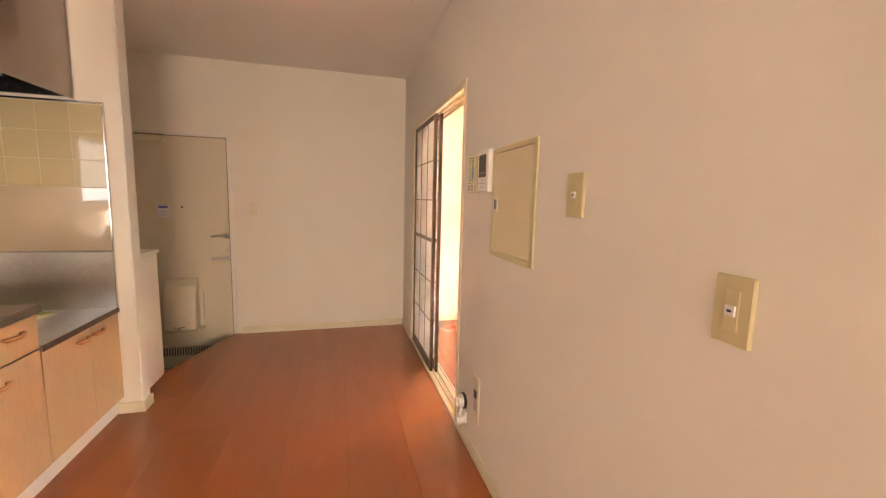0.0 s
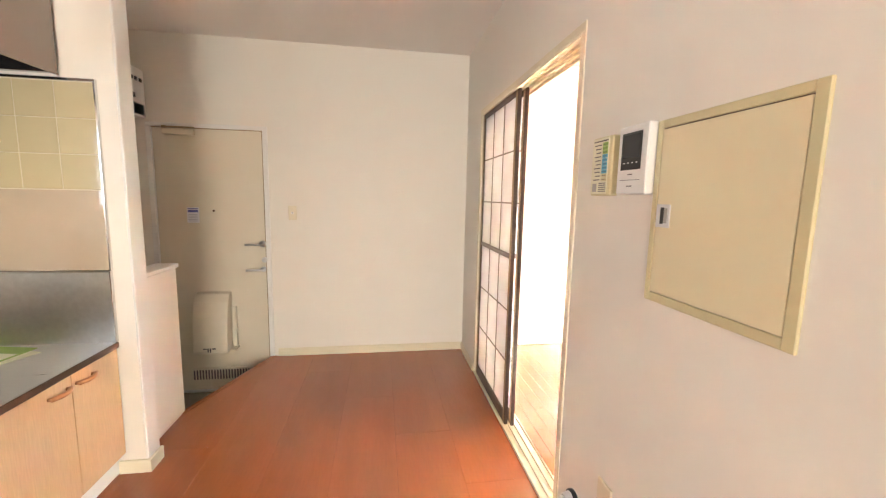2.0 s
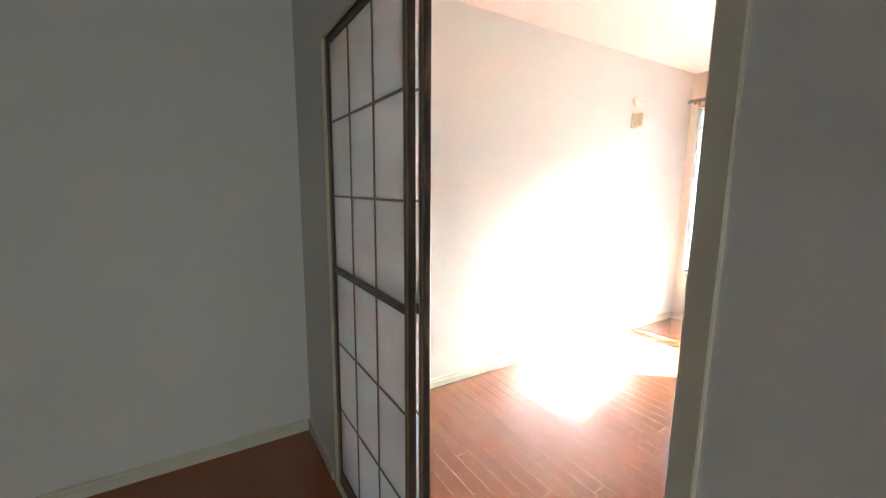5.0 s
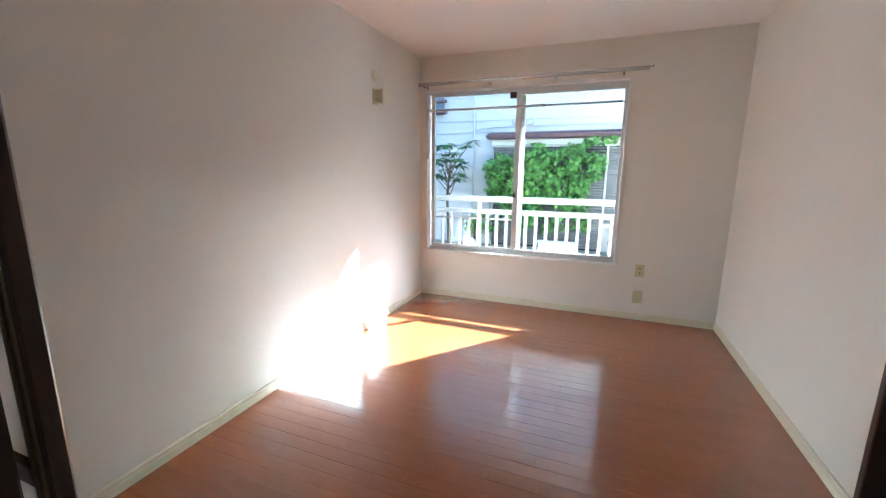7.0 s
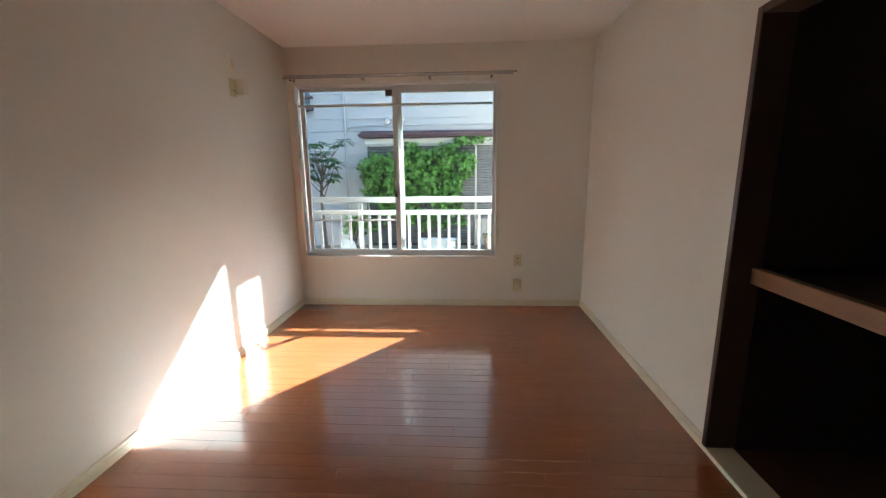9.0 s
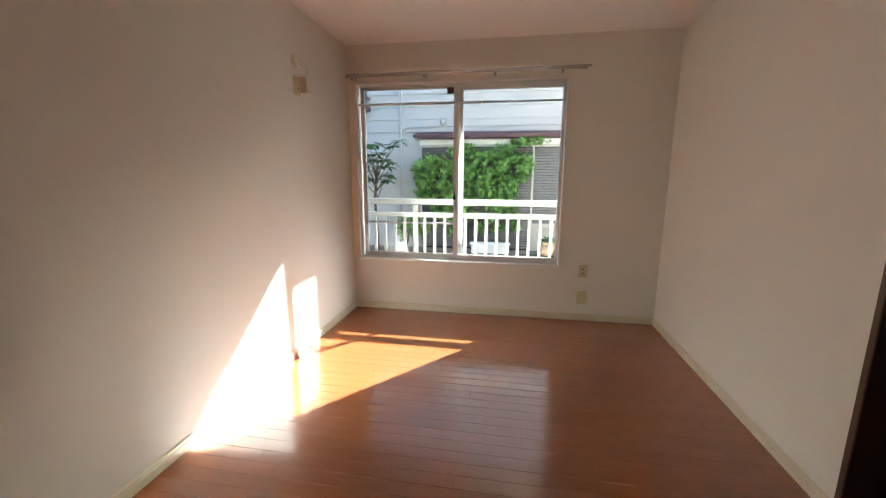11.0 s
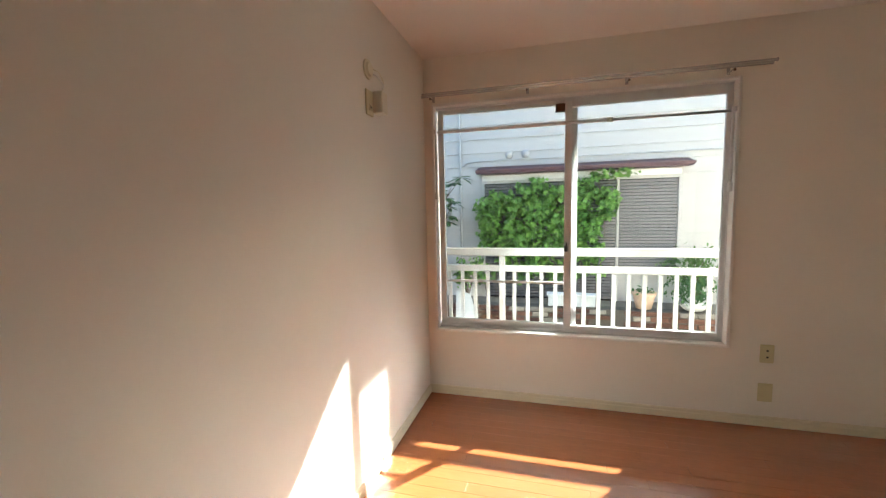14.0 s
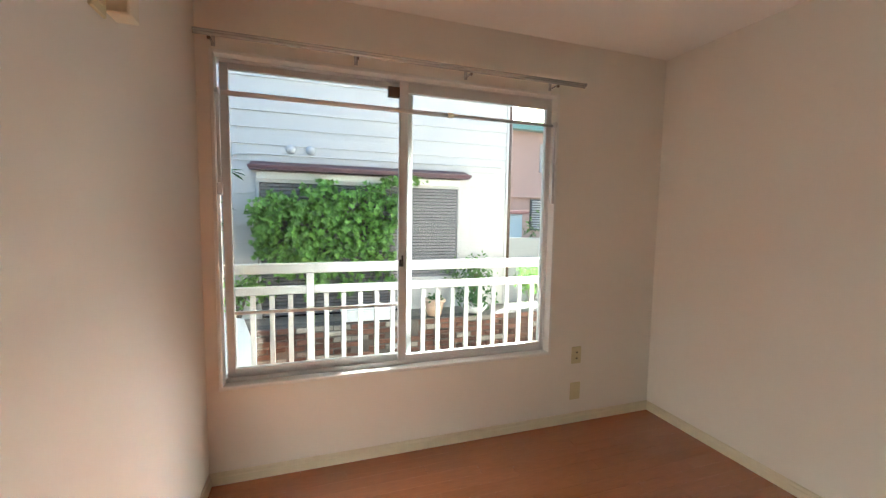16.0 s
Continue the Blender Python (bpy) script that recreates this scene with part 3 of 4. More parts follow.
def on_plate(p, name, u0, u1, z0, z1, d0, d1, material, label="", bevel=0.001):
    e, c, n, s = p
    part(name, boxes((c + s * u0 + Vector((0, 0, z0)) + n * d0, c + s * u1 + Vector((0, 0, z1)) + n * d1), bevel=bevel), material, e, label)


def switch(at, normal, label, material=IVORY, w=0.07, h=0.12):
    p = plate("light_switch", at, normal, w, h, label, "switch", material)
    on_plate(p, "insert", -0.013, 0.013, -0.035, 0.035, 0.009, 0.0105, material)
    on_plate(p, "rocker", -0.009, 0.009, -0.009, 0.009, 0.0105, 0.0145, WHITE_PLASTIC, "white rocker")
    on_plate(p, "indicator", -0.004, 0.004, -0.002, 0.002, 0.0145, 0.0152, DARK, "dark mark", 0)
    return p


switch((0, -2.905, 1.292), (-1, 0, 0), "ivory plastic light switch on the kitchen wall", w=0.08, h=0.124)
switch((0, -3.386, 1.096), (-1, 0, 0), "wide ivory light switch with a small white rocker")
switch((-1.364, 0, 1.148), (0, -1, 0), "pale light switch on the entry wall", PALE_IVORY, w=0.06, h=0.11)
p = plate("kitchen_socket", (-2.30, -1.3395, 1.62), (0, -1, 0), 0.07, 0.12, "ivory socket plate on the tiled wall by the hood", material=PALE_IVORY)
on_plate(p, "insert", -0.014, 0.014, -0.03, 0.03, 0.009, 0.012, WHITE_PLASTIC)

# range hood: a hollow enamelled box
hood = thing("range_hood", (-2.19, -1.64, 1.745), "brown enamel range hood with a black open underside", "range hood")
HX, HY0, HY1, HZ = -1.955, -1.940, -1.346, 1.745
part("front", boxes(((HX - 0.02, HY0, HZ), (HX, HY1, CZ)), bevel=0.002), HOODM, hood)
part("side", boxes(((XK, HY0, HZ), (HX - 0.02, HY0 + 0.02, CZ))), HOODM, hood)
part("side", boxes(((XK, HY1 - 0.02, HZ), (HX - 0.02, HY1, CZ))), HOODM, hood)
part("rim", boxes(((HX - 0.004, HY0 - 0.003, HZ - 0.005), (HX + 0.002, HY1, HZ + 0.003)), bevel=0.001), HOODM, hood)
part("filter_tray", boxes(((XK + 0.01, HY0 + 0.024, HZ + 0.07), (HX - 0.024, HY1 - 0.024, HZ + 0.09))), BLACK_METAL, hood, "black inner tray")
part("liner", boxes(((HX - 0.024, HY0 + 0.02, HZ + 0.001), (HX - 0.0205, HY1 - 0.02, HZ + 0.09)), ((XK + 0.01, HY0 + 0.0205, HZ + 0.001), (HX - 0.024, HY0 + 0.024, HZ + 0.09)), ((XK + 0.01, HY1 - 0.024, HZ + 0.001), (HX - 0.024, HY1 - 0.0205, HZ + 0.09)), ((XK + 0.001, HY0 + 0.02, HZ - 0.006), (XK + 0.01, HY1 - 0.02, HZ + 0.09))), BLACK_METAL, hood, "black liner")
bm = bmesh.new()
cyl(bm, (-2.2, -1.64, HZ + 0.03), (-2.2, -1.64, HZ + 0.07), 0.12, 0.15, 24)
part("fan_ring", bm, BLACK_METAL, hood, "black fan inlet ring", True)
part("tag", boxes(((XK + 0.05, HY0 + 0.021, HZ + 0.02), (XK + 0.12, HY0 + 0.024, HZ + 0.09))), IVORY, hood, "yellow tag")
cup = thing("wall_cupboard", (-2.2, -2.9, 1.745), "pale oak wall cupboard beside the range hood", "cupboard")
part("body", boxes(((XK, -4.1, HZ + 0.01), (-2.08, HY0 - 0.012, CZ))), WOOD, cup)
for k in range(4):
    y1 = HY0 - 0.014 - k * 0.53
    part("door", boxes(((-2.08, y1 - 0.526, HZ + 0.012), (-2.062, y1, CZ - 0.01)), bevel=0.0015), WOOD, cup)

# leaflets on the stove top
lf = thing("leaflet", (-2.22, -1.47, 0.631), "green and white printed leaflets lying on the steel top", "leaflet")
bm = boxes(((-0.10, -0.14, 0.0), (0.10, 0.14, 0.0025)))
bm.transform(pose(-2.22, -1.48, 0.6305, 0, 0, 68))
part("lower_sheet", bm, PAPER, lf)
bm = boxes(((-0.09, -0.13, 0.0), (0.09, 0.13, 0.002)))
bm.transform(pose(-2.24, -1.46, 0.6332, 0, 0, 80))
part("upper_sheet", bm, GREEN_PRINT, lf, "green printed sheet")
bm = boxes(((-0.08, -0.12, 0.0), (0.02, 0.05, 0.0006)))
bm.transform(pose(-2.24, -1.46, 0.6353, 0, 0, 80))
part("printed_block", bm, PAPER, lf)

# packs on the worktop that mirror in the glossy panel
bt = thing("cleaner_bottle", (-2.30, -2.30, 0.808), "white and grey cleaner bottle on the brown worktop", "bottle")
bm = bmesh.new()
cyl(bm, (-2.30, -2.30, 0.8085), (-2.30, -2.30, 0.95), 0.034, 0.034, 20)
cyl(bm, (-2.30, -2.30, 0.95), (-2.30, -2.30, 0.99), 0.034, 0.014, 20, caps=False)
part("body", bm, WHITE_PLASTIC, bt, "", True)
bm = bmesh.new()
cyl(bm, (-2.30, -2.30, 0.99), (-2.30, -2.30, 1.02), 0.015, 0.013, 16)
part("cap", bm, INK, bt, "dark cap", True)
bm = bmesh.new()
cyl(bm, (-2.30, -2.30, 0.85), (-2.30, -2.30, 0.92), 0.0346, 0.0346, 20, caps=False)
part("label", bm, GREY_BLOCK, bt, "grey label", True)
pk = thing("printed_pack", (-2.22, -2.31, 0.808), "blue and white printed pack on the brown worktop", "box")
part("carton", boxes(((-2.245, -2.34, 0.8085), (-2.195, -2.28, 1.045)), bevel=0.002), NAVY_PRINT, pk)
part("print_panel", boxes(((-2.238, -2.2798, 0.86), (-2.205, -2.2788, 0.99))), WHITE_PLASTIC, pk, "white printed panel")

# entrance door
door = thing("door_1", (-1.94, 0.03, -0.27), "cream steel entrance door, closed, with letter box and vent", "door", kind="structure")
EX0, EX1, EZ0, EZ1 = -2.355, -1.53, -0.27, 1.785
for nm, lo, hi in (("door_frame", (EX0, -0.012, EZ0), (EX0 + 0.035, 0.12, EZ1 - 0.03)), ("door_frame", (EX1 - 0.035, -0.012, EZ0), (EX1, 0.12, EZ1 - 0.03)), ("door_frame", (EX0, -0.012, EZ1 - 0.03), (EX1, 0.12, EZ1))):
    part(nm, boxes((lo, hi), bevel=0.003), WHITE_PAINT, door)
leaf = part("leaf", boxes(((EX0 + 0.037, 0.004, EZ0 + 0.012), (EX1 - 0.037, 0.045, EZ1 - 0.032)), bevel=0.002), DOORM, door)
# dark strip drawn for the shaded seam between leaf and frame
part("seam_shade", boxes(((EX1 - 0.0415, -0.003, EZ0 + 0.012), (EX1 - 0.0355, 0.0035, EZ1 - 0.036)), ((EX0 + 0.036, -0.003, EZ1 - 0.036), (EX1 - 0.0355, 0.0035, EZ1 - 0.0305))), BEAD, door, "dark strip painting the shaded seam round the door leaf")
part("threshold", boxes(((EX0 + 0.035, -0.02, EZ0), (EX1 - 0.035, 0.12, EZ0 + 0.011)), bevel=0.002), STEEL, door)
part("closing_strip", boxes(((-2.235, -0.034, 1.700), (-2.03, 0.004, 1.745)), bevel=0.003), PALE_IVORY, door, "ivory door closer body")
part("closer_arm", boxes(((-2.22, -0.045, 1.746), (-2.02, -0.025, 1.756)), ((-2.235, -0.04, 1.742), (-2.205, -0.02, 1.76)), bevel=0.002), BEAD, door, "dark metal closer arm")
stk = part("notice_sticker", boxes(((-2.118, 0.0028, 1.064), (-2.034, 0.004, 1.179))), mat("pale_sticker", (0.80, 0.80, 0.85), 0.5, vary=0.03), leaf, "pale notice sticker")
for z0, z1 in ((1.142, 1.160), (1.166, 1.172)):
    part("print_bar", boxes(((-2.112, 0.0018, z0), (-2.040, 0.0026, z1))), NAVY_PRINT, door, "blue printed bar")
for k in range(5):
    part("print_bar", boxes(((-2.110, 0.0018, 1.075 + k * 0.012), (-2.044, 0.0026, 1.079 + k * 0.012))), mat("faint_ink", (0.45, 0.45, 0.5), 0.5) if k == 0 else bpy.data.materials["faint_ink"], door)
bm = bmesh.new()
cyl(bm, (-1.931, 0.004, 1.155), (-1.931, -0.003, 1.155), 0.008, seg=12)
part("peephole", bm, BROWN_EDGE, leaf, "dark peephole")
for z, r in ((0.905, 0.026), (0.708, 0.02)):
    bm = bmesh.new()
    cyl(bm, (-1.590, 0.004, z), (-1.590, -0.010, z), r, seg=20)
    cyl(bm, (-1.590, -0.010, z), (-1.590, -0.048, z), 0.009, seg=10)
    tube(bm, [(-1.590, -0.048, z), (-1.62, -0.054, z), (-1.66, -0.054, z + 0.001), (-1.705, -0.048, z - 0.002)], 0.008, 10)
    part("lever_handle", bm, STEEL if z > 0.8 else ALU, leaf, "metal lever handle", True)
bm = bmesh.new()
cyl(bm, (-1.578, 0.004, 0.782), (-1.578, -0.012, 0.782), 0.021, seg=20)
box(bm, (-1.596, -0.030, 0.777), (-1.560, -0.012, 0.787), 0.003)
part("thumb_turn", bm, STEEL, leaf, "metal thumb-turn lock")
# letter box with a bulging front
bm = bmesh.new()
prof = [(0.0, 0.075), (-0.115, 0.078), (-0.128, 0.10), (-0.125, 0.22), (-0.108, 0.36), (-0.078, 0.47), (-0.04, 0.525), (0.0, 0.535)]
rows = [[bm.verts.new((x, y + 0.003, z)) for y, z in prof] for x in (-2.078, -1.835)]
for i in range(len(prof) - 1):
    bm.faces.new((rows[0][i], rows[0][i + 1], rows[1][i + 1], rows[1][i]))
for r in rows:
    bm.faces.new(r)
bmesh.ops.recalc_face_normals(bm, faces=bm.faces)
bmesh.ops.bevel(bm, geom=list(bm.edges), offset=0.006, segments=2, affect="EDGES", profile=0.5)
lb = part("letter_box", bm, DOORM, door, "cream letter box with a bulging front", True)
for k, (dx, w) in enumerate(((-0.034, 0.026), (-0.012, 0.008), (0.004, 0.008), (0.028, 0.026))):
    part("latch_slot", boxes(((-1.962 + dx - w / 2, -0.1275, 0.118 if w > 0.01 else 0.095), (-1.962 + dx + w / 2, -0.1215, 0.126 if w > 0.01 else 0.126))), INK, lb)
part("chute_side", boxes(((-1.834, -0.10, 0.082), (-1.790, 0.003, 0.10)), ((-1.834, -0.02, 0.10), (-1.800, 0.003, 0.42)), bevel=0.004), DOORM, lb)
vent = part("vent_plate", boxes(((-2.150, -0.004, -0.185), (-1.69, 0.004, -0.080)), bevel=0.001), DOORM, leaf)
for k in range(21):
    x = -2.138 + k * 0.0212
    part("vent_slot", boxes(((x, -0.0052, -0.172), (x + 0.0115, -0.003, -0.095))), INK, door)

# distribution board on the kitchen wall by the door
br = thing("breaker_box", (-2.36, -0.2, 1.80), "white plastic circuit breaker box with black switches, high on the wall", "breaker box")
part("body", boxes(((XK, -0.36, 1.80), (-2.325, -0.035, 2.12)), bevel=0.006), WHITE_PLASTIC, br)
part("main_switch", boxes(((-2.325, -0.33, 1.985), (-2.312, -0.285, 2.06)), bevel=0.002), DARK, br)
for k in range(4):
    part("switch", boxes(((-2.325, -0.250 + k * 0.05, 2.03), (-2.314, -0.228 + k * 0.05, 2.055)), bevel=0.002), DARK, br)
for k in range(2):
    part("switch", boxes(((-2.325, -0.250 + k * 0.05, 1.915), (-2.314, -0.215 + k * 0.05, 1.945)), bevel=0.002), DARK, br)
part("label", boxes(((-2.3262, -0.33, 1.815), (-2.325, -0.06, 1.885))), mat("pale_blue_label", (0.42, 0.62, 0.66), 0.5), br, "pale blue label")

# hot-water controller, door phone, access panel
rc = thing("bath_controller", (0, -2.07, 1.305), "ivory wall controller with a printed green and blue instruction label", "controller")
part("body", boxes(((-0.026, -2.128, 1.305), (0, -2.018, 1.480)), bevel=0.004), IVORY, rc)
lab = part("label", boxes(((-0.0272, -2.110, 1.310), (-0.026, -2.022, 1.476))), mat("cream_print", (0.75, 0.72, 0.55), 0.5, vary=0.02), rc, "printed label")
for k in range(10):
    z = 1.462 - k * 0.0115
    m = GREEN_PRINT if k < 3 else BLUE_PRINT if k < 8 else IVORY
    part("print_block", boxes(((-0.0278, -2.106, z - 0.0105), (-0.0272, -2.078, z))), m, lab)
    part("print_bar", boxes(((-0.0284, -2.102, z - 0.006), (-0.0278, -2.083, z - 0.0045))), INK, lab)
    part("print_bar", boxes(((-0.0278, -2.070, z - 0.007), (-0.0272, -2.034 - 0.005 * (k % 3), z - 0.004))), INK, lab)
part("print_bar", boxes(((-0.0278, -2.105, 1.466), (-0.0272, -2.028, 1.470))), INK, lab)
for k in range(5):
    part("print_bar", boxes(((-0.0278, -2.104, 1.317 + k * 0.006), (-0.0272, -2.066, 1.3195 + k * 0.006))), INK, lab)
part("print_block", boxes(((-0.0278, -2.055, 1.317), (-0.0272, -2.032, 1.342))), mat("pale_grey_print", (0.4, 0.38, 0.36), 0.5), lab)
ph = thing("door_phone", (0, -2.22, 1.308), "white door phone monitor with a dark screen", "door phone")
part("body", boxes(((-0.028, -2.287, 1.308), (0, -2.160, 1.490)), bevel=0.004), WHITE_PLASTIC, ph)
scr = part("screen", boxes(((-0.0292, -2.263, 1.373), (-0.028, -2.178, 1.471)), bevel=0.0005), DARK, ph, "glossy dark screen")
part("display", boxes(((-0.0298, -2.256, 1.404), (-0.0292, -2.185, 1.465))), mat("grey_display", (0.045, 0.045, 0.05), 0.12), scr)
for k in range(4):
    part("button_mark", boxes(((-0.0298, -2.25 + k * 0.018, 1.390), (-0.0292, -2.244 + k * 0.018, 1.393))), WHITE_PLASTIC, scr)
part("seam", boxes(((-0.0286, -2.263, 1.3455), (-0.0278, -2.178, 1.3467))), INK, ph)
for z, w in ((1.361, 0.02), (1.330, 0.022)):
    part("print_bar", boxes(((-0.0284, -2.22 - w / 2, z - 0.0015), (-0.0278, -2.22 + w / 2, z + 0.0015))), INK, ph)
pn = thing("access_panel", (0, -2.47, 1.04), "cream steel access panel with a square flush latch", "access panel")
PY0, PY1, PZ0, PZ1 = -2.676, -2.291, 1.040, 1.487
for lo, hi in (((-0.008, PY0, PZ0), (0, PY0 + 0.024, PZ1)), ((-0.008, PY1 - 0.018, PZ0), (0, PY1, PZ1)), ((-0.008, PY0 + 0.024, PZ0), (0, PY1 - 0.018, PZ0 + 0.022)), ((-0.008, PY0 + 0.024, PZ1 - 0.020), (0, PY1 - 0.018, PZ1))):
    part("frame", boxes((lo, hi), bevel=0.002), IVORY, pn)
part("gap", boxes(((-0.003, PY0 + 0.024, PZ0 + 0.022), (0.0, PY1 - 0.018, PZ1 - 0.020))), BROWN_EDGE, pn)
pd = part("panel_door", boxes(((-0.0072, PY0 + 0.0255, PZ0 + 0.0235), (-0.003, PY1 - 0.0195, PZ1 - 0.0225)), bevel=0.0012), mat("panel_paint", (0.76, 0.68, 0.46), 0.4, vary=0.02, scale=3), pn)
lt = part("latch", boxes(((-0.0100, -2.360, 1.228), (-0.0072, -2.313, 1.284)), bevel=0.001), ALU, pd, "brushed square latch plate")
# cup has no depth: dark and grey pieces paint its inner shade
part("cup_shade", boxes(((-0.0106, -2.3405, 1.2365), (-0.0098, -2.3285, 1.2765)), bevel=0.0003), DARK, lt, "shaded side of the finger slot, painted dark")
part("cup_half_shade", boxes(((-0.0106, -2.3515, 1.2385), (-0.0098, -2.3410, 1.2745)), bevel=0.0003), GREY_BLOCK, lt)

# low sockets by the sliding door
p = plate("telephone_socket", (0, -2.187, 0.312), (-1, 0, 0), 0.072, 0.232, "tall pale socket plate with dark jack near the floor", material=PALE_IVORY)
on_plate(p, "jack", -0.016, 0.016, 0.010, 0.050, 0.009, 0.013, mat("purple_jack", (0.06, 0.035, 0.06), 0.4), "dark jack")
on_plate(p, "label", -0.022, 0.022, -0.050, 0.004, 0.009, 0.0102, mat("lilac_label", (0.52, 0.46, 0.50), 0.5), "pale label", 0)
gt = thing("gas_tap", (0, -2.01, 0.11), "white gas outlet with a black ring near the skirting", "gas tap")
bm = bmesh.new()
cyl(bm, (0, -2.005, 0.215), (-0.012, -2.005, 0.215), 0.042, seg=24)
part("ring", bm, DARK, gt, "black ring", True)
bm = bmesh.new()
cyl(bm, (-0.012, -2.0, 0.213), (-0.038, -2.0, 0.213), 0.034, 0.028, seg=20)
box(bm, (-0.052, -2.008, 0.19), (-0.038, -1.992, 0.236), 0.003)
part("knob", bm, WHITE_PLASTIC, gt, "white knob")
bm = bmesh.new()
cyl(bm, (-0.012, -2.03, 0.125), (-0.05, -2.03, 0.120), 0.020, 0.018, seg=16)
tube(bm, [(-0.02, -2.01, 0.18), (-0.03, -2.02, 0.15), (-0.03, -2.03, 0.12), (-0.035, -2.01, 0.09), (-0.04, -1.98, 0.075)], 0.007, 8)
part("spout", bm, WHITE_PLASTIC, gt, "white spout")
part("wall_bracket", boxes(((-0.012, -2.045, 0.105), (0, -1.99, 0.172)), bevel=0.003), WHITE_PLASTIC, gt)

# ---- room: fittings on the walls ----
p = plate("wall_socket", (XW, -2.081, 0.455), (-1, 0, 0), 0.072, 0.112, "ivory double socket plate below the window")
for z in (-0.02, 0.02):
    on_plate(p, "outlet", -0.011, 0.011, z - 0.011, z + 0.011, 0.009, 0.0105, IVORY)
    on_plate(p, "slot", -0.006, 0.006, z - 0.005, z + 0.005, 0.0105, 0.0112, DARK, "dark slots", 0)
p = plate("blank_plate", (XW, -2.082, 0.213), (-1, 0, 0), 0.076, 0.114, "ivory blank wall plate near the skirting", "wall plate")
on_plate(p, "centre", -0.025, 0.025, -0.045, 0.045, 0.009, 0.0102, IVORY)

ac = plate("aircon_socket", (2.775, YL, 1.885), (0, -1, 0), 0.075, 0.122, "ivory air conditioner socket plate high on the sunny wall")
on_plate(ac, "outlet", -0.016, 0.016, -0.038, -0.004, 0.009, 0.013, IVORY)
on_plate(ac, "slot", -0.008, -0.004, -0.028, -0.014, 0.013, 0.0137, DARK, "", 0)
on_plate(ac, "slot", 0.004, 0.008, -0.028, -0.014, 0.013, 0.0137, DARK, "", 0)
jb = thing("junction_box", (2.85, YL, 1.85), "ivory wall box with wires coming out of the top", "wall box")
part("body", boxes(((2.816, YL - 0.055, 1.846), (2.884, YL, 1.952)), bevel=0.004), PALE_IVORY, jb)
bm = bmesh.new()
cyl(bm, (2.884, YL - 0.03, 1.90), (2.889, YL - 0.03, 1.90), 0.006, seg=10)
part("screw", bm, DARK, jb)
for k, top_z in enumerate((2.06, 2.015)):
    bm = bmesh.new()
    tube(bm, [(2.80 + 0.012 * k, YL - 0.012, 2.055 - 0.02 * k), (2.83 + 0.01 * k, YL - 0.035, 2.045 - 0.03 * k), (2.862, YL - 0.045, 2.01 - 0.02 * k), (2.866, YL - 0.04, 1.975), (2.855, YL - 0.03, 1.95)], 0.0028, 6)
    part("wire", bm, WHITE_PLASTIC if k else PALE_IVORY, jb, "thin loose wire", True)
sc = thing("sleeve_cap", (2.78, YL, 2.045), "round ivory cap over a pipe hole in the wall", "pipe cap")
bm = bmesh.new()
cyl(bm, (2.775, YL, 2.045), (2.775, YL - 0.008, 2.045), 0.048, 0.045, seg=28)
part("flange", bm, PALE_IVORY, sc)
bm = bmesh.new()
cyl(bm, (2.775, YL - 0.008, 2.045), (2.775, YL - 0.018, 2.045), 0.036, 0.030, seg=28)
part("cap", bm, PALE_IVORY, sc)

# curtain rail: two slim rods on brackets
rail = thing("curtain_rail", (XW - 0.06, -1.0, 2.12), "double slim metal curtain rail above the window", "curtain rail")
for x, z, y0, y1 in ((XW - 0.088, 2.122, -1.985, 0.03), (XW - 0.058, 2.145, -2.02, 0.038)):
    bm = bmesh.new()
    cyl(bm, (x, y0, z), (x, y1, z), 0.008, seg=12)
    cyl(bm, (x, y0 - 0.006, z), (x, y0, z), 0.0105, seg=12)
    part("rod", bm, RODM, rail, "", True)
for y in (-0.03, -0.67, -1.268, -1.81):
    bm = boxes(((XW - 0.092, y - 0.005, 2.110), (XW, y + 0.005, 2.114)), ((XW - 0.004, y - 0.009, 2.102), (XW, y + 0.009, 2.148)), bevel=0.001)
    b = part("bracket", bm, RODM, rail)
    part("screw_knob", boxes(((XW - 0.094, y - 0.006, 2.098), (XW - 0.082, y + 0.006, 2.110)), bevel=0.002), BROWN_EDGE, b)
# drying pole across the window on two folding arms
dp = thing("drying_pole", (XW - 0.03, -0.95, 1.44), "white telescopic drying pole across the window on folding arms", "drying pole")
bm = bmesh.new()
cyl(bm, (XW - 0.03, -0.062, 1.893), (XW - 0.03, -1.18, 1.893), 0.0115, seg=14)
part("pole", bm, WHITE_PLASTIC, dp, "", True)
bm = bmesh.new()
cyl(bm, (XW - 0.03, -1.18, 1.893), (XW - 0.03, -1.82, 1.893), 0.0085, seg=14)
part("inner_pole", bm, STEEL, dp, "thinner grey tube", True)
bm = bmesh.new()
cyl(bm, (XW - 0.03, -1.155, 1.893), (XW - 0.03, -1.19, 1.893), 0.0145, seg=14)
part("joint", bm, PALE_IVORY, dp, "", True)
for y in (-0.046, -1.838):
    arm = part("arm", boxes(((XW - 0.032, y - 0.007, 1.45), (XW - 0.020, y + 0.007, 1.90)), bevel=0.002), ALU, dp)
    part("hinge", boxes(((XW - 0.036, y - 0.011, 1.43), (XW - 0.010, y + 0.011, 1.485)), bevel=0.003), ALU, arm)
    part("hook", boxes(((XW - 0.046, y - 0.009, 1.885), (XW - 0.016, y + 0.009, 1.915)), bevel=0.004), ALU, arm)

# ---- outside ----
structure("ground", boxes(((XW + 0.16, -400, -0.9), (900, 400, -0.6))), SOIL, "bare earth between the houses")
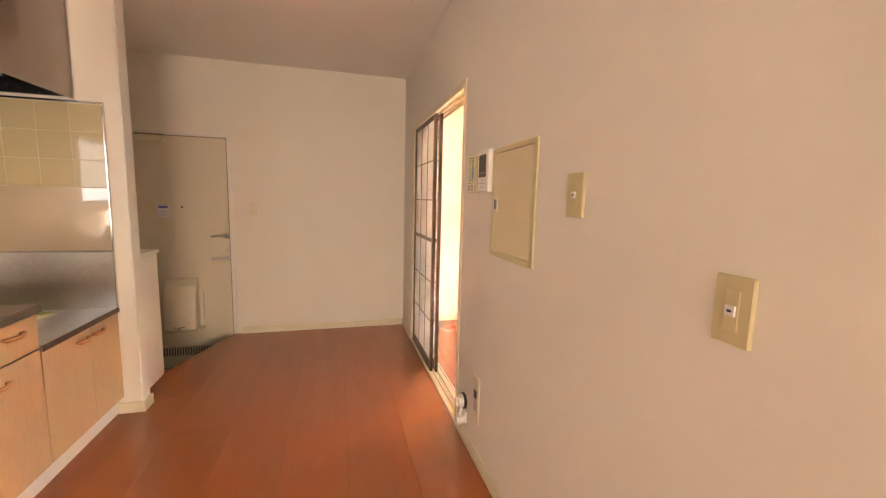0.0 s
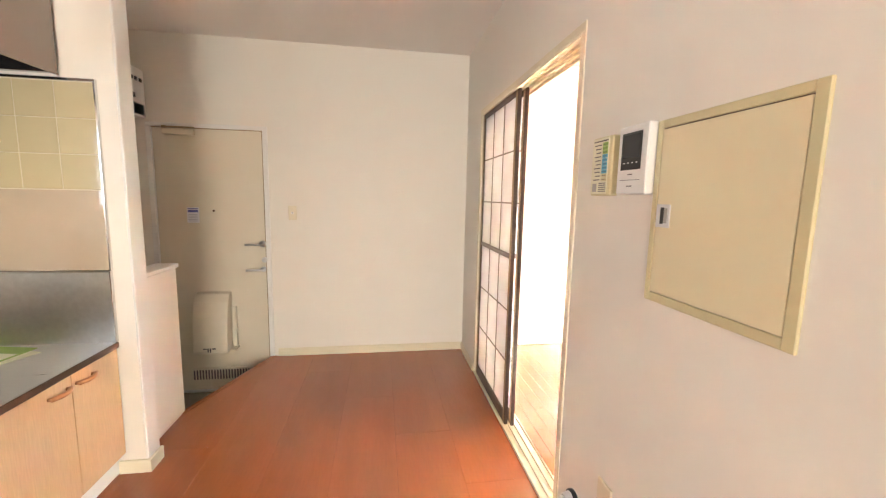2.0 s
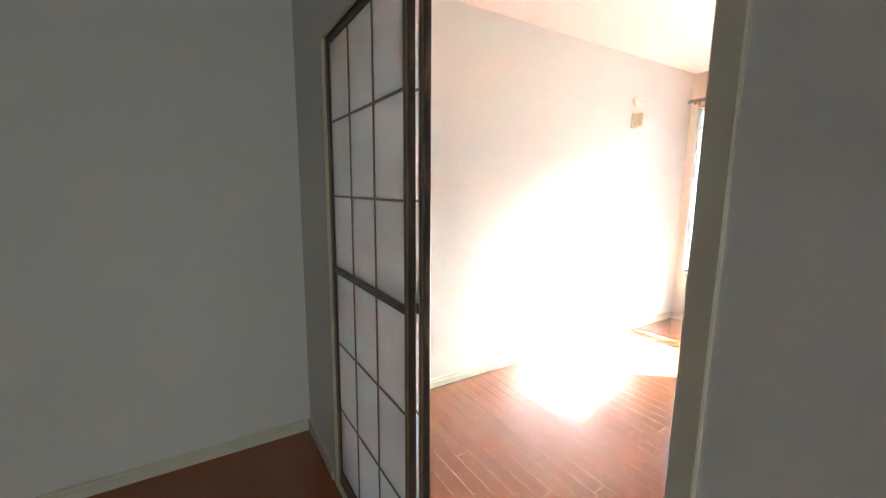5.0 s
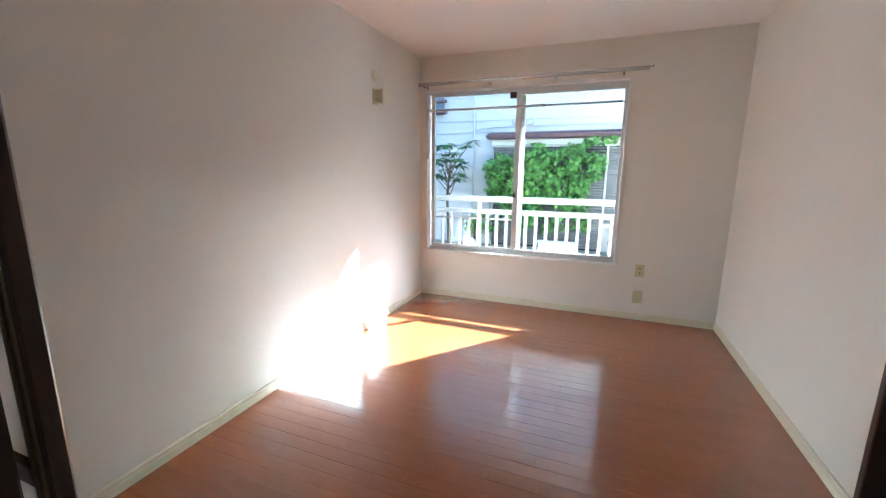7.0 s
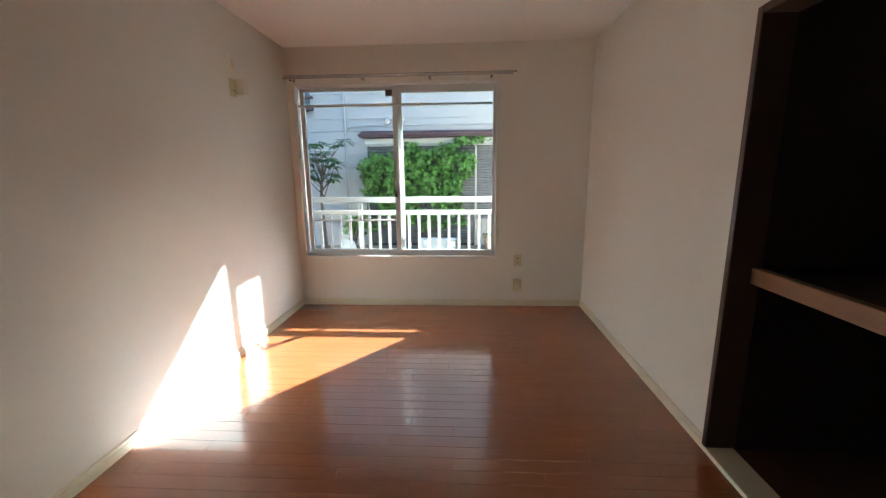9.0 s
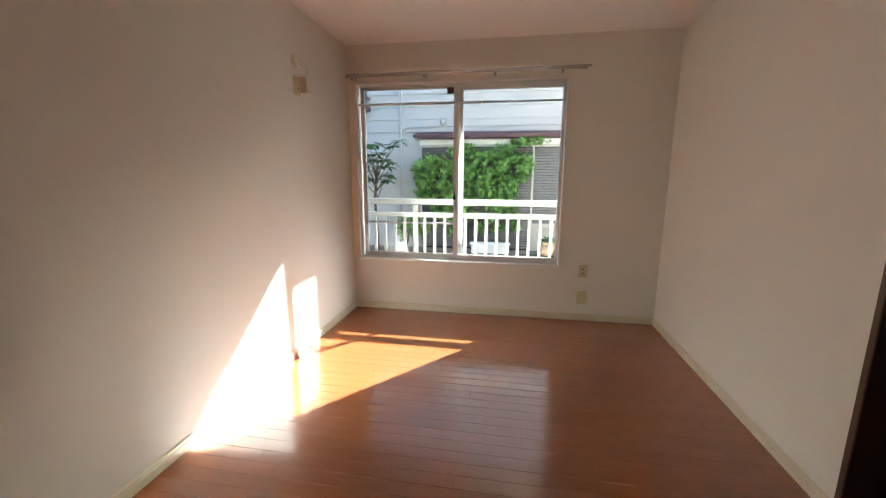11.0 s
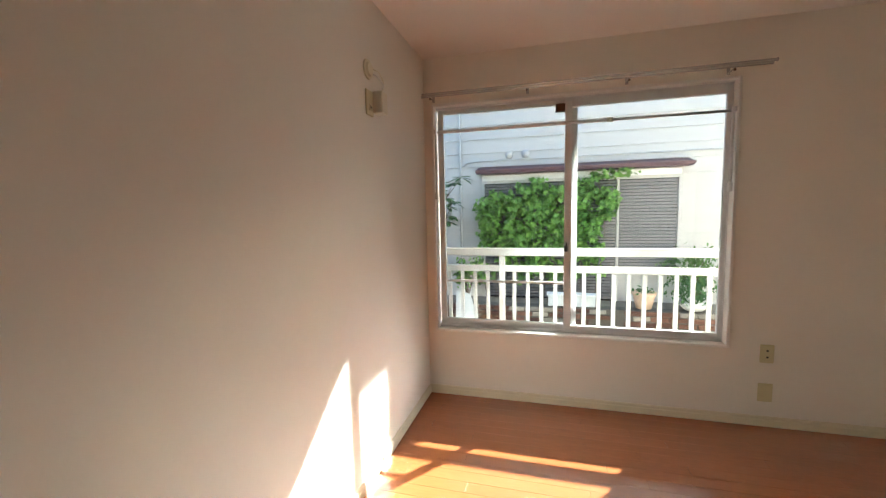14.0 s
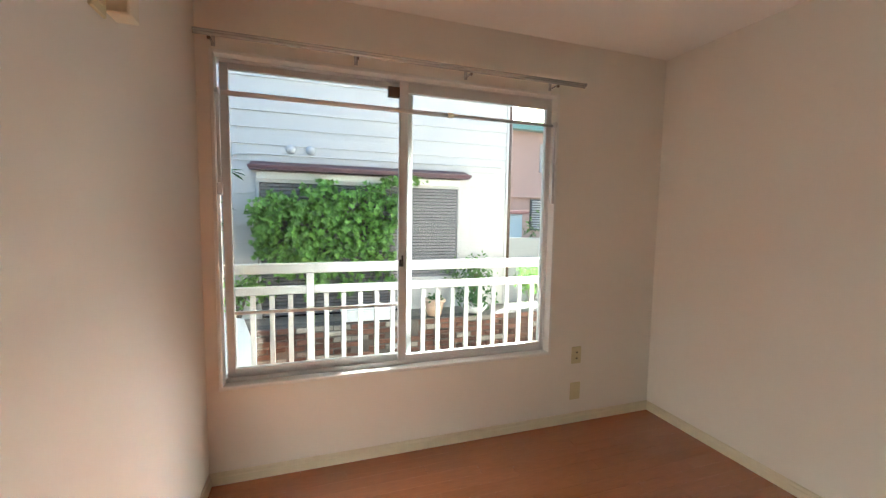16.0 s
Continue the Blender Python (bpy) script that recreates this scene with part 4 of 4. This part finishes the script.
structure("balcony_slab", boxes(((XW + 0.16, -4.2, -0.15), (4.27, 1.2, 0.0))), GREY_BLOCK, "narrow concrete balcony ledge")
# out of view; added so that its edge cuts the sun on the room wall
structure("roof_overhang_unseen", boxes(((XW + 0.16, -4.2, 2.52), (4.75, 1.2, 2.64))), WHITE_PAINT, "unseen overhang above the window, added to trim the sun patch")

rl = thing("balcony_railing", (4.2, -1.4, 0), "white painted metal railing outside the window", "railing")
part("top_rail", boxes(((4.172, -4.1, 0.974), (4.228, 1.1, 1.036)), bevel=0.006), RAILM, rl)
part("middle_rail", boxes(((4.180, -4.1, 0.842), (4.220, 1.1, 0.892)), bevel=0.005), RAILM, rl)
part("bottom_rail", boxes(((4.184, -4.1, 0.10), (4.216, 1.1, 0.14)), bevel=0.004), RAILM, rl)
posts = [-0.436 - 1.72 * k for k in range(-1, 3)]
for y in posts:
    part("post", boxes(((4.178, y - 0.023, 0.0), (4.222, y + 0.023, 0.974)), bevel=0.003), RAILM, rl)
bal = mesh_of("baluster", boxes(((-0.011, -0.0145, 0.0), (0.011, 0.0145, 0.70)), bevel=0.002), RAILM)
for k in range(-13, 35):
    y = -0.535 - 0.1088 * k
    if -4.05 < y < 1.05 and all(abs(y - q) > 0.06 for q in posts):
        b = new("baluster", bal)
        b.parent = rl
        b.matrix_parent_inverse = Matrix.Translation(rl.location).inverted()
        b.location = (4.2, y, 0.138)

# neighbouring house
FX = 7.30
house = thing("house", (FX, -0.5, -0.6), "white sided neighbouring house with maroon canopy and grey shutters", "house")
wall = part("wall", boxes(((FX, -3.42, -0.6), (13.5, 8, 4.4))), SIDING, house)
part("corner_trim", boxes(((FX - 0.03, -3.44, -0.6), (FX + 0.04, -3.40, 4.39))), SIDING, house)
lap = bmesh.new()
prof = [(0, 0), (-0.022, 0.0), (-0.020, 0.01), (-0.004, 0.212), (0, 0.212)]
ra, rb = [[lap.verts.new((x, y, z)) for x, z in prof] for y in (-5.71, 5.71)]
for i in range(5):
    lap.faces.new((ra[i], ra[(i + 1) % 5], rb[(i + 1) % 5], rb[i]))
lap.faces.new(ra)
lap.faces.new(rb)
bmesh.ops.recalc_face_normals(lap, faces=lap.faces)
lap_mesh = mesh_of("siding_board", lap, SIDING)
for k in range(23):
    o = new("siding_board", lap_mesh)
    o.parent = house
    o.matrix_parent_inverse = Matrix.Translation(house.location).inverted()
    o.location = (FX, 2.31, -0.53 + 0.2135 * k)
bm = bmesh.new()
vs = [[bm.verts.new((x, y, z)) for x, z in ((7.40, 4.40), (7.40, 4.70), (10.4, 6.6), (13.9, 4.70), (13.9, 4.40))] for y in (-3.93, 8.4)]
for i in range(5):
    bm.faces.new((vs[0][i], vs[0][(i + 1) % 5], vs[1][(i + 1) % 5], vs[1][i]))
for v in vs:
    bm.faces.new(v)
bmesh.ops.recalc_face_normals(bm, faces=bm.faces)
part("roof", bm, MAROON, house)
# window canopy
bm = bmesh.new()
vs = [[bm.verts.new((x, y, z)) for x, z in ((FX - 0.02, 2.025), (FX - 0.24, 1.955), (FX - 0.25, 1.905), (FX - 0.02, 1.905))] for y in (-2.70, 0.285)]
for i in range(4):
    bm.faces.new((vs[0][i], vs[0][(i + 1) % 4], vs[1][(i + 1) % 4], vs[1][i]))
for v in vs:
    bm.faces.new(v)
bmesh.ops.recalc_face_normals(bm, faces=bm.faces)
can = part("canopy", bm, MAROON, house, "maroon sheet metal canopy")
part("fascia", boxes(((FX - 0.26, -2.72, 1.925), (FX - 0.235, 0.30, 1.962)), bevel=0.004), MAROON, can)
sw = part("shutter_window", boxes(((FX - 0.07, -2.62, 1.755), (FX - 0.02, 0.235, 1.90)), ((FX - 0.06, -2.62, 0.395), (FX - 0.02, -2.575, 1.755)), ((FX - 0.06, 0.19, -0.06), (FX - 0.02, 0.235, 1.755)), ((FX - 0.065, -1.80, -0.06), (FX - 0.02, -1.765, 1.755)), ((FX - 0.075, -2.64, 0.375), (FX - 0.02, -1.80, 0.435)), bevel=0.004), SIDING, house, "pale window surround with lowered shutters")
part("shutter_box", boxes(((FX - 0.09, -2.60, 1.80), (FX - 0.07, 0.22, 1.885)), bevel=0.004), WHITE_PAINT, sw)
for ya, yb in ((-2.573, -1.802), (-1.763, 0.188)):
    sl = mesh_of("slat", boxes(((-0.009, ya, -0.021), (0.006, yb, 0.017)), bevel=0.004), SHUTTER)
    low = yb > 0
    for k in range(-10 if low else 0, 28):
        o = new("slat", sl)
        o.parent = house
        o.matrix_parent_inverse = Matrix.Translation(house.location).inverted()
        o.location = (FX - 0.035, 0, 0.459 + 0.0469 * k)
    # black sheet behind the slats stands in for the shade in their gaps
    part("slat_gap_shade", boxes(((FX - 0.03, ya, -0.06 if low else 0.435), (FX - 0.022, yb, 1.755))), BLACK_METAL, house)
for y in (-0.20, -0.45):
    bm = bmesh.new()
    bmesh.ops.create_uvsphere(bm, u_segments=16, v_segments=8, radius=0.062, matrix=pose(FX - 0.03, y, 2.20) @ Matrix.Diagonal((0.9, 1, 1, 1)))
    part("vent_hood", bm, RAILM, house, "white round vent hood", True)
bm = bmesh.new()
tube(bm, [(FX - 0.045, 0.58, -0.6), (FX - 0.045, 0.58, 4.39)], 0.018, 8)
part("conduit", bm, RAILM, house, "white conduit", True)
bm = bmesh.new()
tube(bm, [(FX - 0.035, 0.53, 2.05), (FX - 0.035, 0.47, 2.105), (FX - 0.035, 0.2, 2.12), (FX - 0.035, -3.3, 2.12)], 0.010, 8)
part("cable", bm, RAILM, house, "pale cable", True)
bm = bmesh.new()
tube(bm, [(FX + 0.02, -3.48, -0.6), (FX + 0.02, -3.48, 4.38)], 0.035, 10)
part("downpipe", bm, BROWN_EDGE, house, "dark downpipe", True)
part("meter_box", boxes(((FX - 0.14, 0.74, 1.16), (FX - 0.02, 0.87, 1.32)), bevel=0.01), GREY_BLOCK, house, "grey meter box")
uw = part("upper_window", boxes(((FX - 0.05, 1.20, 2.38), (FX - 0.02, 1.85, 2.85))), mat("dark_window", (0.12, 0.14, 0.18), 0.1), house, "dark window with a projecting sill")
part("sill", boxes(((FX - 0.16, 1.14, 2.40), (FX - 0.02, 1.9, 2.47)), ((FX - 0.12, 1.14, 2.60), (FX - 0.02, 1.9, 2.64))), MAROON, uw)


def leaf_shape(bm, m, length, width, lobes):
    """One folded leaf, lobed if asked, laid by the matrix m."""
    if lobes:
        out = [(0, 0), (0.22, 0.02), (0.60, 0.06), (0.26, 0.30), (0.50, 0.58), (0.16, 0.60), (0, 1.15)]
    else:
        out = [(0, 0), (0.34, 0.25), (0.46, 0.5), (0.3, 0.8), (0, 1.0)]
    mid = [bm.verts.new(m @ Vector((0, y * length, 0.0))) for y in (0.0, 0.5, 1.0)]
    for s in (-1, 1):
        rim = [bm.verts.new(m @ Vector((s * x * width, y * length, abs(x) * width * 0.35))) for x, y in out[1:-1]]
        loop = [mid[0], *rim, mid[2], mid[1]]
        bm.faces.new(loop if s > 0 else loop[::-1])


def foliage(name, centres, count, leaf_len, material, spread, lobes, seed, face=(-1, 0, 0.3), wild=0.7):
    rng = random.Random(seed)
    bm = bmesh.new()
    for _ in range(count):
        c = Vector(rng.choice(centres))
        at = c + Vector((rng.gauss(0, spread[0]), rng.gauss(0, spread[1]), rng.gauss(0, spread[2])))
        n = (Vector(face) + Vector((rng.uniform(-wild, wild), rng.uniform(-wild, wild), rng.uniform(-wild, wild)))).normalized()
        q = n.to_track_quat("Z", "Y").to_matrix().to_4x4()
        size = leaf_len * rng.uniform(0.6, 1.25)
        leaf_shape(bm, Matrix.Translation(at) @ q @ pose(0, 0, 0, 0, 0, rng.uniform(110, 250)), size, size * (0.95 if lobes else 0.5), lobes)
    return bm


# climbing vine on a net before the shutters
rng = random.Random(11)
vine = thing("climbing_vine", (FX - 0.3, -0.8, -0.05), "bright green leafy climbing vine on a net before the shutters", "vine")
spots = []
for k in range(300):
    y = rng.uniform(-1.72, 0.20)
    topz = 1.74 + 0.06 * math.sin(y * 9) + rng.uniform(-0.10, 0.05) - max(0.0, y + 0.35) * 0.42
    low = 0.62 + 0.14 * math.sin(y * 6.3 + 1) + 0.1 * math.sin(y * 14)
    if y < -1.25:
        low += (-1.25 - y) * 1.1
    z = rng.uniform(low, topz)
    if y < -1.5 and z < 1.25:
        continue
    spots.append((FX - 0.22 + rng.uniform(-0.06, 0.06), y, z))
for k in range(26):
    y = rng.uniform(-1.6, 0.25)
    spots.append((FX - 0.2, y, rng.uniform(0.3, 0.65)))
for k in range(9):
    spots.append((FX - 0.2, -1.45 - 0.06 * k, 1.80 + 0.012 * k))
part("leaves", foliage("leaves", spots, 4300, 0.076, LEAF, (0.07, 0.04, 0.045), True, 12, face=(-1, 0, 0.2), wild=1.0), LEAF, vine)
for k in range(9):
    y = 0.15 - 0.21 * k
    bm = bmesh.new()
    pts = [Vector((FX - 0.18, y + 0.06 * math.sin(3 * z + k), z)) for z in [-0.05 + 0.2 * i for i in range(10)]]
    tube(bm, pts, 0.005, 5)
    part("stem", bm, BARK, vine)

# brick planter wall with raised bed
bed = structure("ground_bed", boxes(((6.72, -9.0, -0.6), (FX - 0.02, 3.0, -0.06))), SOIL, "raised earth bed by the house")
bw = thing("brick_wall", (6.6, -1.0, -0.6), "weathered low red brick wall with pale mortar smears", "brick wall", kind="structure")
part("mortar_core", boxes(((6.515, -7.0, -0.6), (6.70, 2.5, -0.012))), MORTAR, bw)

# things on and by the wall
tr = thing("planter_trough", (6.62, -1.15, 0.0), "pale grey plastic planter trough on the brick wall", "planter")
part("trough", boxes(((6.53, -1.42, 0.002), (6.68, -0.80, 0.15)), bevel=0.01), mat("pale_plastic", (0.62, 0.64, 0.66), 0.5, vary=0.05), tr)
part("rim", boxes(((6.515, -1.44, 0.15), (6.695, -0.78, 0.172)), bevel=0.006), mat("pale_plastic_rim", (0.68, 0.70, 0.72), 0.5, vary=0.05), tr)
pot = thing("flower_pot", (6.62, -2.03, 0.0), "terracotta flower pot with small plants on the brick wall", "flower pot")
bm = bmesh.new()
cyl(bm, (6.62, -2.03, 0.002), (6.62, -2.03, 0.19), 0.095, 0.140, 24)
part("body", bm, TERRACOTTA, pot, "", True)
bm = bmesh.new()
cyl(bm, (6.62, -2.03, 0.19), (6.62, -2.03, 0.22), 0.152, 0.154, 24)
part("rim", bm, TERRACOTTA, pot)
part("plant", foliage("plant", [(6.62, -2.03, 0.25)], 80, 0.05, LEAF_DARK, (0.05, 0.05, 0.02), False, 5), LEAF_DARK, pot)
bowl = thing("plant_bowl", (6.62, -2.62, 0.0), "shallow pale bowl planter with a shrub on the brick wall", "planter")
bm = bmesh.new()
cyl(bm, (6.62, -2.62, 0.002), (6.62, -2.62, 0.10), 0.10, 0.20, 24)
part("bowl", bm, mat("pale_bowl", (0.55, 0.55, 0.53), 0.6), bowl, "", True)
part("plant", foliage("plant", [(6.62, -2.62, 0.2), (6.62, -2.5, 0.3), (6.62, -2.75, 0.26)], 260, 0.06, LEAF_DARK, (0.08, 0.11, 0.09), False, 6), LEAF_DARK, bowl)


def shrub(at, height, radius, count, leaf_len, material, label, seed, lobes=False):
    e = thing("shrub", at, label, "shrub")
    rng = random.Random(seed)
    x, y, z = at
    bm = bmesh.new()
    tips = []
    for k in range(11):
        a, r = rng.uniform(0, 6.28), rng.uniform(0.2, 1) * radius
        tip = (x + r * math.cos(a) * 0.5, y + r * math.sin(a), z + height * rng.uniform(0.45, 1))
        mid = (x + r * 0.3 * math.cos(a), y + r * 0.35 * math.sin(a), z + height * 0.4)
        cyl(bm, (x, y, z), mid, 0.010, 0.007, 6)
        cyl(bm, mid, tip, 0.007, 0.003, 6)
        tips += [tip, tip, tuple((p + q) / 2 for p, q in zip(mid, tip))]
    part("stems", bm, BARK, e)
    part("leaves", foliage("leaves", tips, count, leaf_len, material, (radius * 0.16, radius * 0.2, height * 0.10), lobes, seed + 1, wild=1.2), material, e)
    return e


shrub((6.95, -2.75, -0.06), 0.78, 0.40, 700, 0.055, LEAF_PALE, "airy pale green shrub in the raised bed by the house", 21)
shrub((6.98, -3.75, -0.06), 0.62, 0.42, 600, 0.06, LEAF, "green leafy shrub in the raised bed by the house corner", 23)
shrub((7.0, -4.5, -0.06), 0.55, 0.5, 600, 0.06, LEAF_DARK, "dark green leafy shrub in the raised bed", 25)
shrub((6.95, 0.42, -0.06), 0.62, 0.22, 360, 0.075, LEAF, "small green plant in the bed below the vine", 27)

# tall shrub with hand-like leaves
tree = thing("tree", (6.55, 0.80, -0.6), "dark green small tree with drooping finger leaves beside the house", "tree")
bm = bmesh.new()
trunk = [(6.55, 0.80, -0.6), (6.57, 0.82, 0.2), (6.53, 0.84, 0.9), (6.54, 0.80, 1.35)]
for i in range(3):
    cyl(bm, trunk[i], trunk[i + 1], 0.035 - 0.007 * i, 0.028 - 0.007 * i, 10)
rng = random.Random(31)
ends = []
for k in range(24):
    a = rng.uniform(0, 6.28)
    r = rng.uniform(0.15, 0.42)
    s = Vector(trunk[3]) - Vector((0, 0, rng.uniform(0, 0.5)))
    tip = s + Vector((r * 0.7 * math.cos(a), r * math.sin(a), rng.uniform(0.15, 0.62)))
    cyl(bm, s, tip, 0.010, 0.004, 6)
    ends.append(tip)
part("trunk", bm, BARK, tree)
bm = bmesh.new()
for tip in ends:
    for j in range(9):
        a = 6.28 * j / 9 + rng.uniform(-0.2, 0.2)
        d = Vector((math.cos(a), math.sin(a), rng.uniform(-0.65, 0.1))).normalized()
        q = Vector((0, 0, 1)).cross(d).normalized()
        m = Matrix((( q.x, d.x, 0), (q.y, d.y, 0), (q.z, d.z, 1))).to_4x4()
        leaf_shape(bm, Matrix.Translation(tip + d * 0.02) @ m, rng.uniform(0.13, 0.20), 0.065, False)
part("crown", bm, LEAF_DARK, tree)

# a pale board leaning by the wall
bd = thing("leaning_board", (6.35, 0.33, -0.6), "pale weathered board leaning against the brick wall", "board")
bm = bmesh.new()
out = [(-0.16, 0), (0.12, 0), (0.16, 0.25), (0.13, 0.5), (0.04, 0.76), (-0.16, 0.80)]
f = bm.faces.new([bm.verts.new((0, -u, z)) for u, z in out])
r = bmesh.ops.extrude_face_region(bm, geom=[f])
for v in [g for g in r["geom"] if isinstance(g, bmesh.types.BMVert)]:
    v.co.x += 0.02
bmesh.ops.recalc_face_normals(bm, faces=bm.faces)
bm.transform(pose(6.32, 0.33, -0.6, 0, 9, 0))
part("board", bm, mat("pale_board", (0.66, 0.66, 0.63), 0.7, vary=0.1, scale=5), bd)

# far building, shed, block wall
fb = thing("apartment_building", (14, -10, -0.6), "pinkish tiled building with white windows behind the house", "building")
part("wall", boxes(((14.0, -22.0, -0.6), (22, -5.2, 4.35))), PINKBRICK, fb)
part("roof", boxes(((13.7, -22.3, 4.35), (22.3, -4.9, 4.62))), mat("green_roof", (0.20, 0.34, 0.30), 0.5), fb, "green metal roof edge")
part("overhang_band", boxes(((13.85, -22.0, 2.05), (14.0, -5.2, 2.15))), PINKBRICK, fb)
for y, z0, z1, w in ((-8.55, 2.95, 3.95, 0.75), (-10.6, 2.95, 3.95, 0.75)):
    wd = part("window", boxes(((13.93, y - w / 2, z0), (14.0, y + w / 2, z1)), bevel=0.01), RAILM, fb, "white framed window")
    for zz in (z0 + 0.08, (z0 + z1) / 2 + 0.04):
        part("pane", boxes(((13.90, y - w / 2 + 0.08, zz), (13.93, y + w / 2 - 0.08, zz + (z1 - z0) / 2 - 0.14))), mat("grey_pane", (0.22, 0.25, 0.28), 0.1) if zz < z0 + 0.1 and y > -9 else bpy.data.materials["grey_pane"], wd)
lv = part("louvre_window", boxes(((13.93, -8.75, 0.9), (14.0, -7.85, 2.0))), mat("louvre_frame", (0.10, 0.10, 0.10), 0.5), fb, "dark louvred window")
for k in range(12):
    part("louvre", boxes(((13.88, -8.70, 0.96 + 0.085 * k), (13.93, -7.90, 1.005 + 0.085 * k))), RAILM, lv)
shd = thing("garden_shed", (12, -6.3, -0.6), "pale blue metal garden shed with a red-brown roof", "shed")
part("body", boxes(((12.0, -6.42, -0.6), (13.4, -5.3, 1.45))), mat("pale_blue_metal", (0.42, 0.52, 0.58), 0.5), shd)
part("roof", boxes(((11.85, -6.58, 1.45), (13.5, -5.2, 1.56)), bevel=0.02), mat("reddish_roof", (0.40, 0.20, 0.18), 0.5), shd)
structure("wall_block", boxes(((9.6, -14.0, -0.6), (9.75, -3.6, 0.88))), GREY_BLOCK, "grey concrete block garden wall")
shrub((10.4, -6.2, -0.6), 1.95, 0.5, 700, 0.10, LEAF_PALE, "light green bush behind the block wall", 41)
ln = thing("power_line", (12, -8, 4.5), "thin black overhead cable", "cable")
bm = bmesh.new()
tube(bm, [(13.99, -8.6, 4.3), (13.0, -7.7, 4.42), (10.0, -4.9, 5.15), (9.0, -3.94, 5.5)], 0.012, 6)
part("wire", bm, DARK, ln)

# ---- small pieces last: bricks and floor planks ----
def rough_brick(e, material, seed):
    """A worn brick with knocked corners."""
    r = random.Random(seed)
    bm = boxes(((-0.012 - e, -0.102, 0), (0.09, 0.102, 0.056)), bevel=0.006)
    for v in bm.verts:
        v.co += Vector((r.uniform(-0.004, 0.004), r.uniform(-0.005, 0.005), r.uniform(-0.003, 0.003)))
    return mesh_of("brick", bm, material)


brick_meshes = [rough_brick(e, BRICKM, 50 + i) for i, e in enumerate((-0.006, 0.0, 0.008, 0.016))]
pale_meshes = [rough_brick(e, PALE_BRICK, 60 + i) for i, e in enumerate((-0.004, 0.002, 0.010, 0.018))]
rng = random.Random(8)
for row in range(8):
    for k in range(37):
        y = 1.9 - 0.216 * k - (0.108 if row % 2 else 0)
        if rng.random() < 0.07:
            continue
        pale = rng.random() < 0.16
        o = new("brick", (pale_meshes if pale else brick_meshes)[rng.randrange(4)])
        o.parent = bw
        o.matrix_parent_inverse = Matrix.Translation(bw.location).inverted()
        o.location = (6.512, y, -0.592 + 0.0735 * row + rng.uniform(-0.004, 0.004))
        o.rotation_euler = (0, 0, radians(rng.uniform(-5, 5)))

plank_cache = {}
PLANK_EASE = 0.0009
lay = random.Random(17)


def plank(floor, x0, y0, length, along_y, width):
    """One floorboard with eased edges; boards of one length share their mesh."""
    key = round(length, 3)
    if key not in plank_cache:
        bm = bmesh.new()
        L, W, c = key / 2 - 0.0002, width / 2 - 0.0002, PLANK_EASE
        lo = [bm.verts.new((x, y, -0.016)) for x, y in ((-W, -L), (W, -L), (W, L), (-W, L))]
        md = [bm.verts.new((x, y, -c * 0.6)) for x, y in ((-W, -L), (W, -L), (W, L), (-W, L))]
        hi = [bm.verts.new((x, y, 0)) for x, y in ((c - W, c - L), (W - c, c - L), (W - c, L - c), (c - W, L - c))]
        bm.faces.new(hi)
        for i in range(4):
            j = (i + 1) % 4
            bm.faces.new((lo[i], lo[j], md[j], md[i]))
            bm.faces.new((md[i], md[j], hi[j], hi[i]))
        bmesh.ops.recalc_face_normals(bm, faces=bm.faces)
        plank_cache[key] = mesh_of("plank", bm, PLANK_X if width < 0.1 else PLANK_K)
    o = new("plank", plank_cache[key])
    o.parent = floor
    o.location = (x0 + width / 2, y0 + length / 2, 0)
    if width < 0.1:
        o.rotation_euler = (radians(lay.uniform(-0.03, 0.03)), radians(lay.uniform(-0.18, 0.18)), 0)
    return o


PW, PL = 0.0758, 0.909
rng = random.Random(3)
for i in range(48):
    x = 0.10 + i * PW
    w = min(PW, XW - x)
    if w < 0.02:
        break
    y = YR
    first = PL * (0.25 + 0.25 * (i % 3)) + rng.choice((0, 0.05, 0.1))
    y_end = YL
    seg = first
    while y < y_end - 0.001:
        length = min(seg, y_end - y)
        if w > PW - 0.001:
            plank(floor_room, x, y, length, True, PW)
        y += length
        seg = PL
def slant_limit(x):
    """Where the kitchen floor ends, along the slanted entry step."""
    return 0.0 if x > -1.525 else -0.83 * (-1.525 - x) / 0.305


KW, KL = 0.305, 1.818
plank_cache.clear()
PLANK_EASE = 0.0005
for i in range(7):
    x = -KW * (i + 1)
    y = YB
    seg = KL * (0.3 + 0.23 * (i % 4))
    near, far = slant_limit(x), slant_limit(x + KW)
    limit = min(near, far)
    while y < limit - 0.001:
        length = min(seg, limit - y)
        if length == limit - y and abs(near - far) > 0.001:
            o = plank(floor_kitchen, x, y, length, True, KW)
            o.data = o.data.copy()
            for v in o.data.vertices:
                if v.co.y > 0:
                    v.co.y += (far - near if far > near else 0) * (v.co.x / KW + 0.5)
        else:
            plank(floor_kitchen, x, y, length, True, KW)
        y += length
        seg = KL
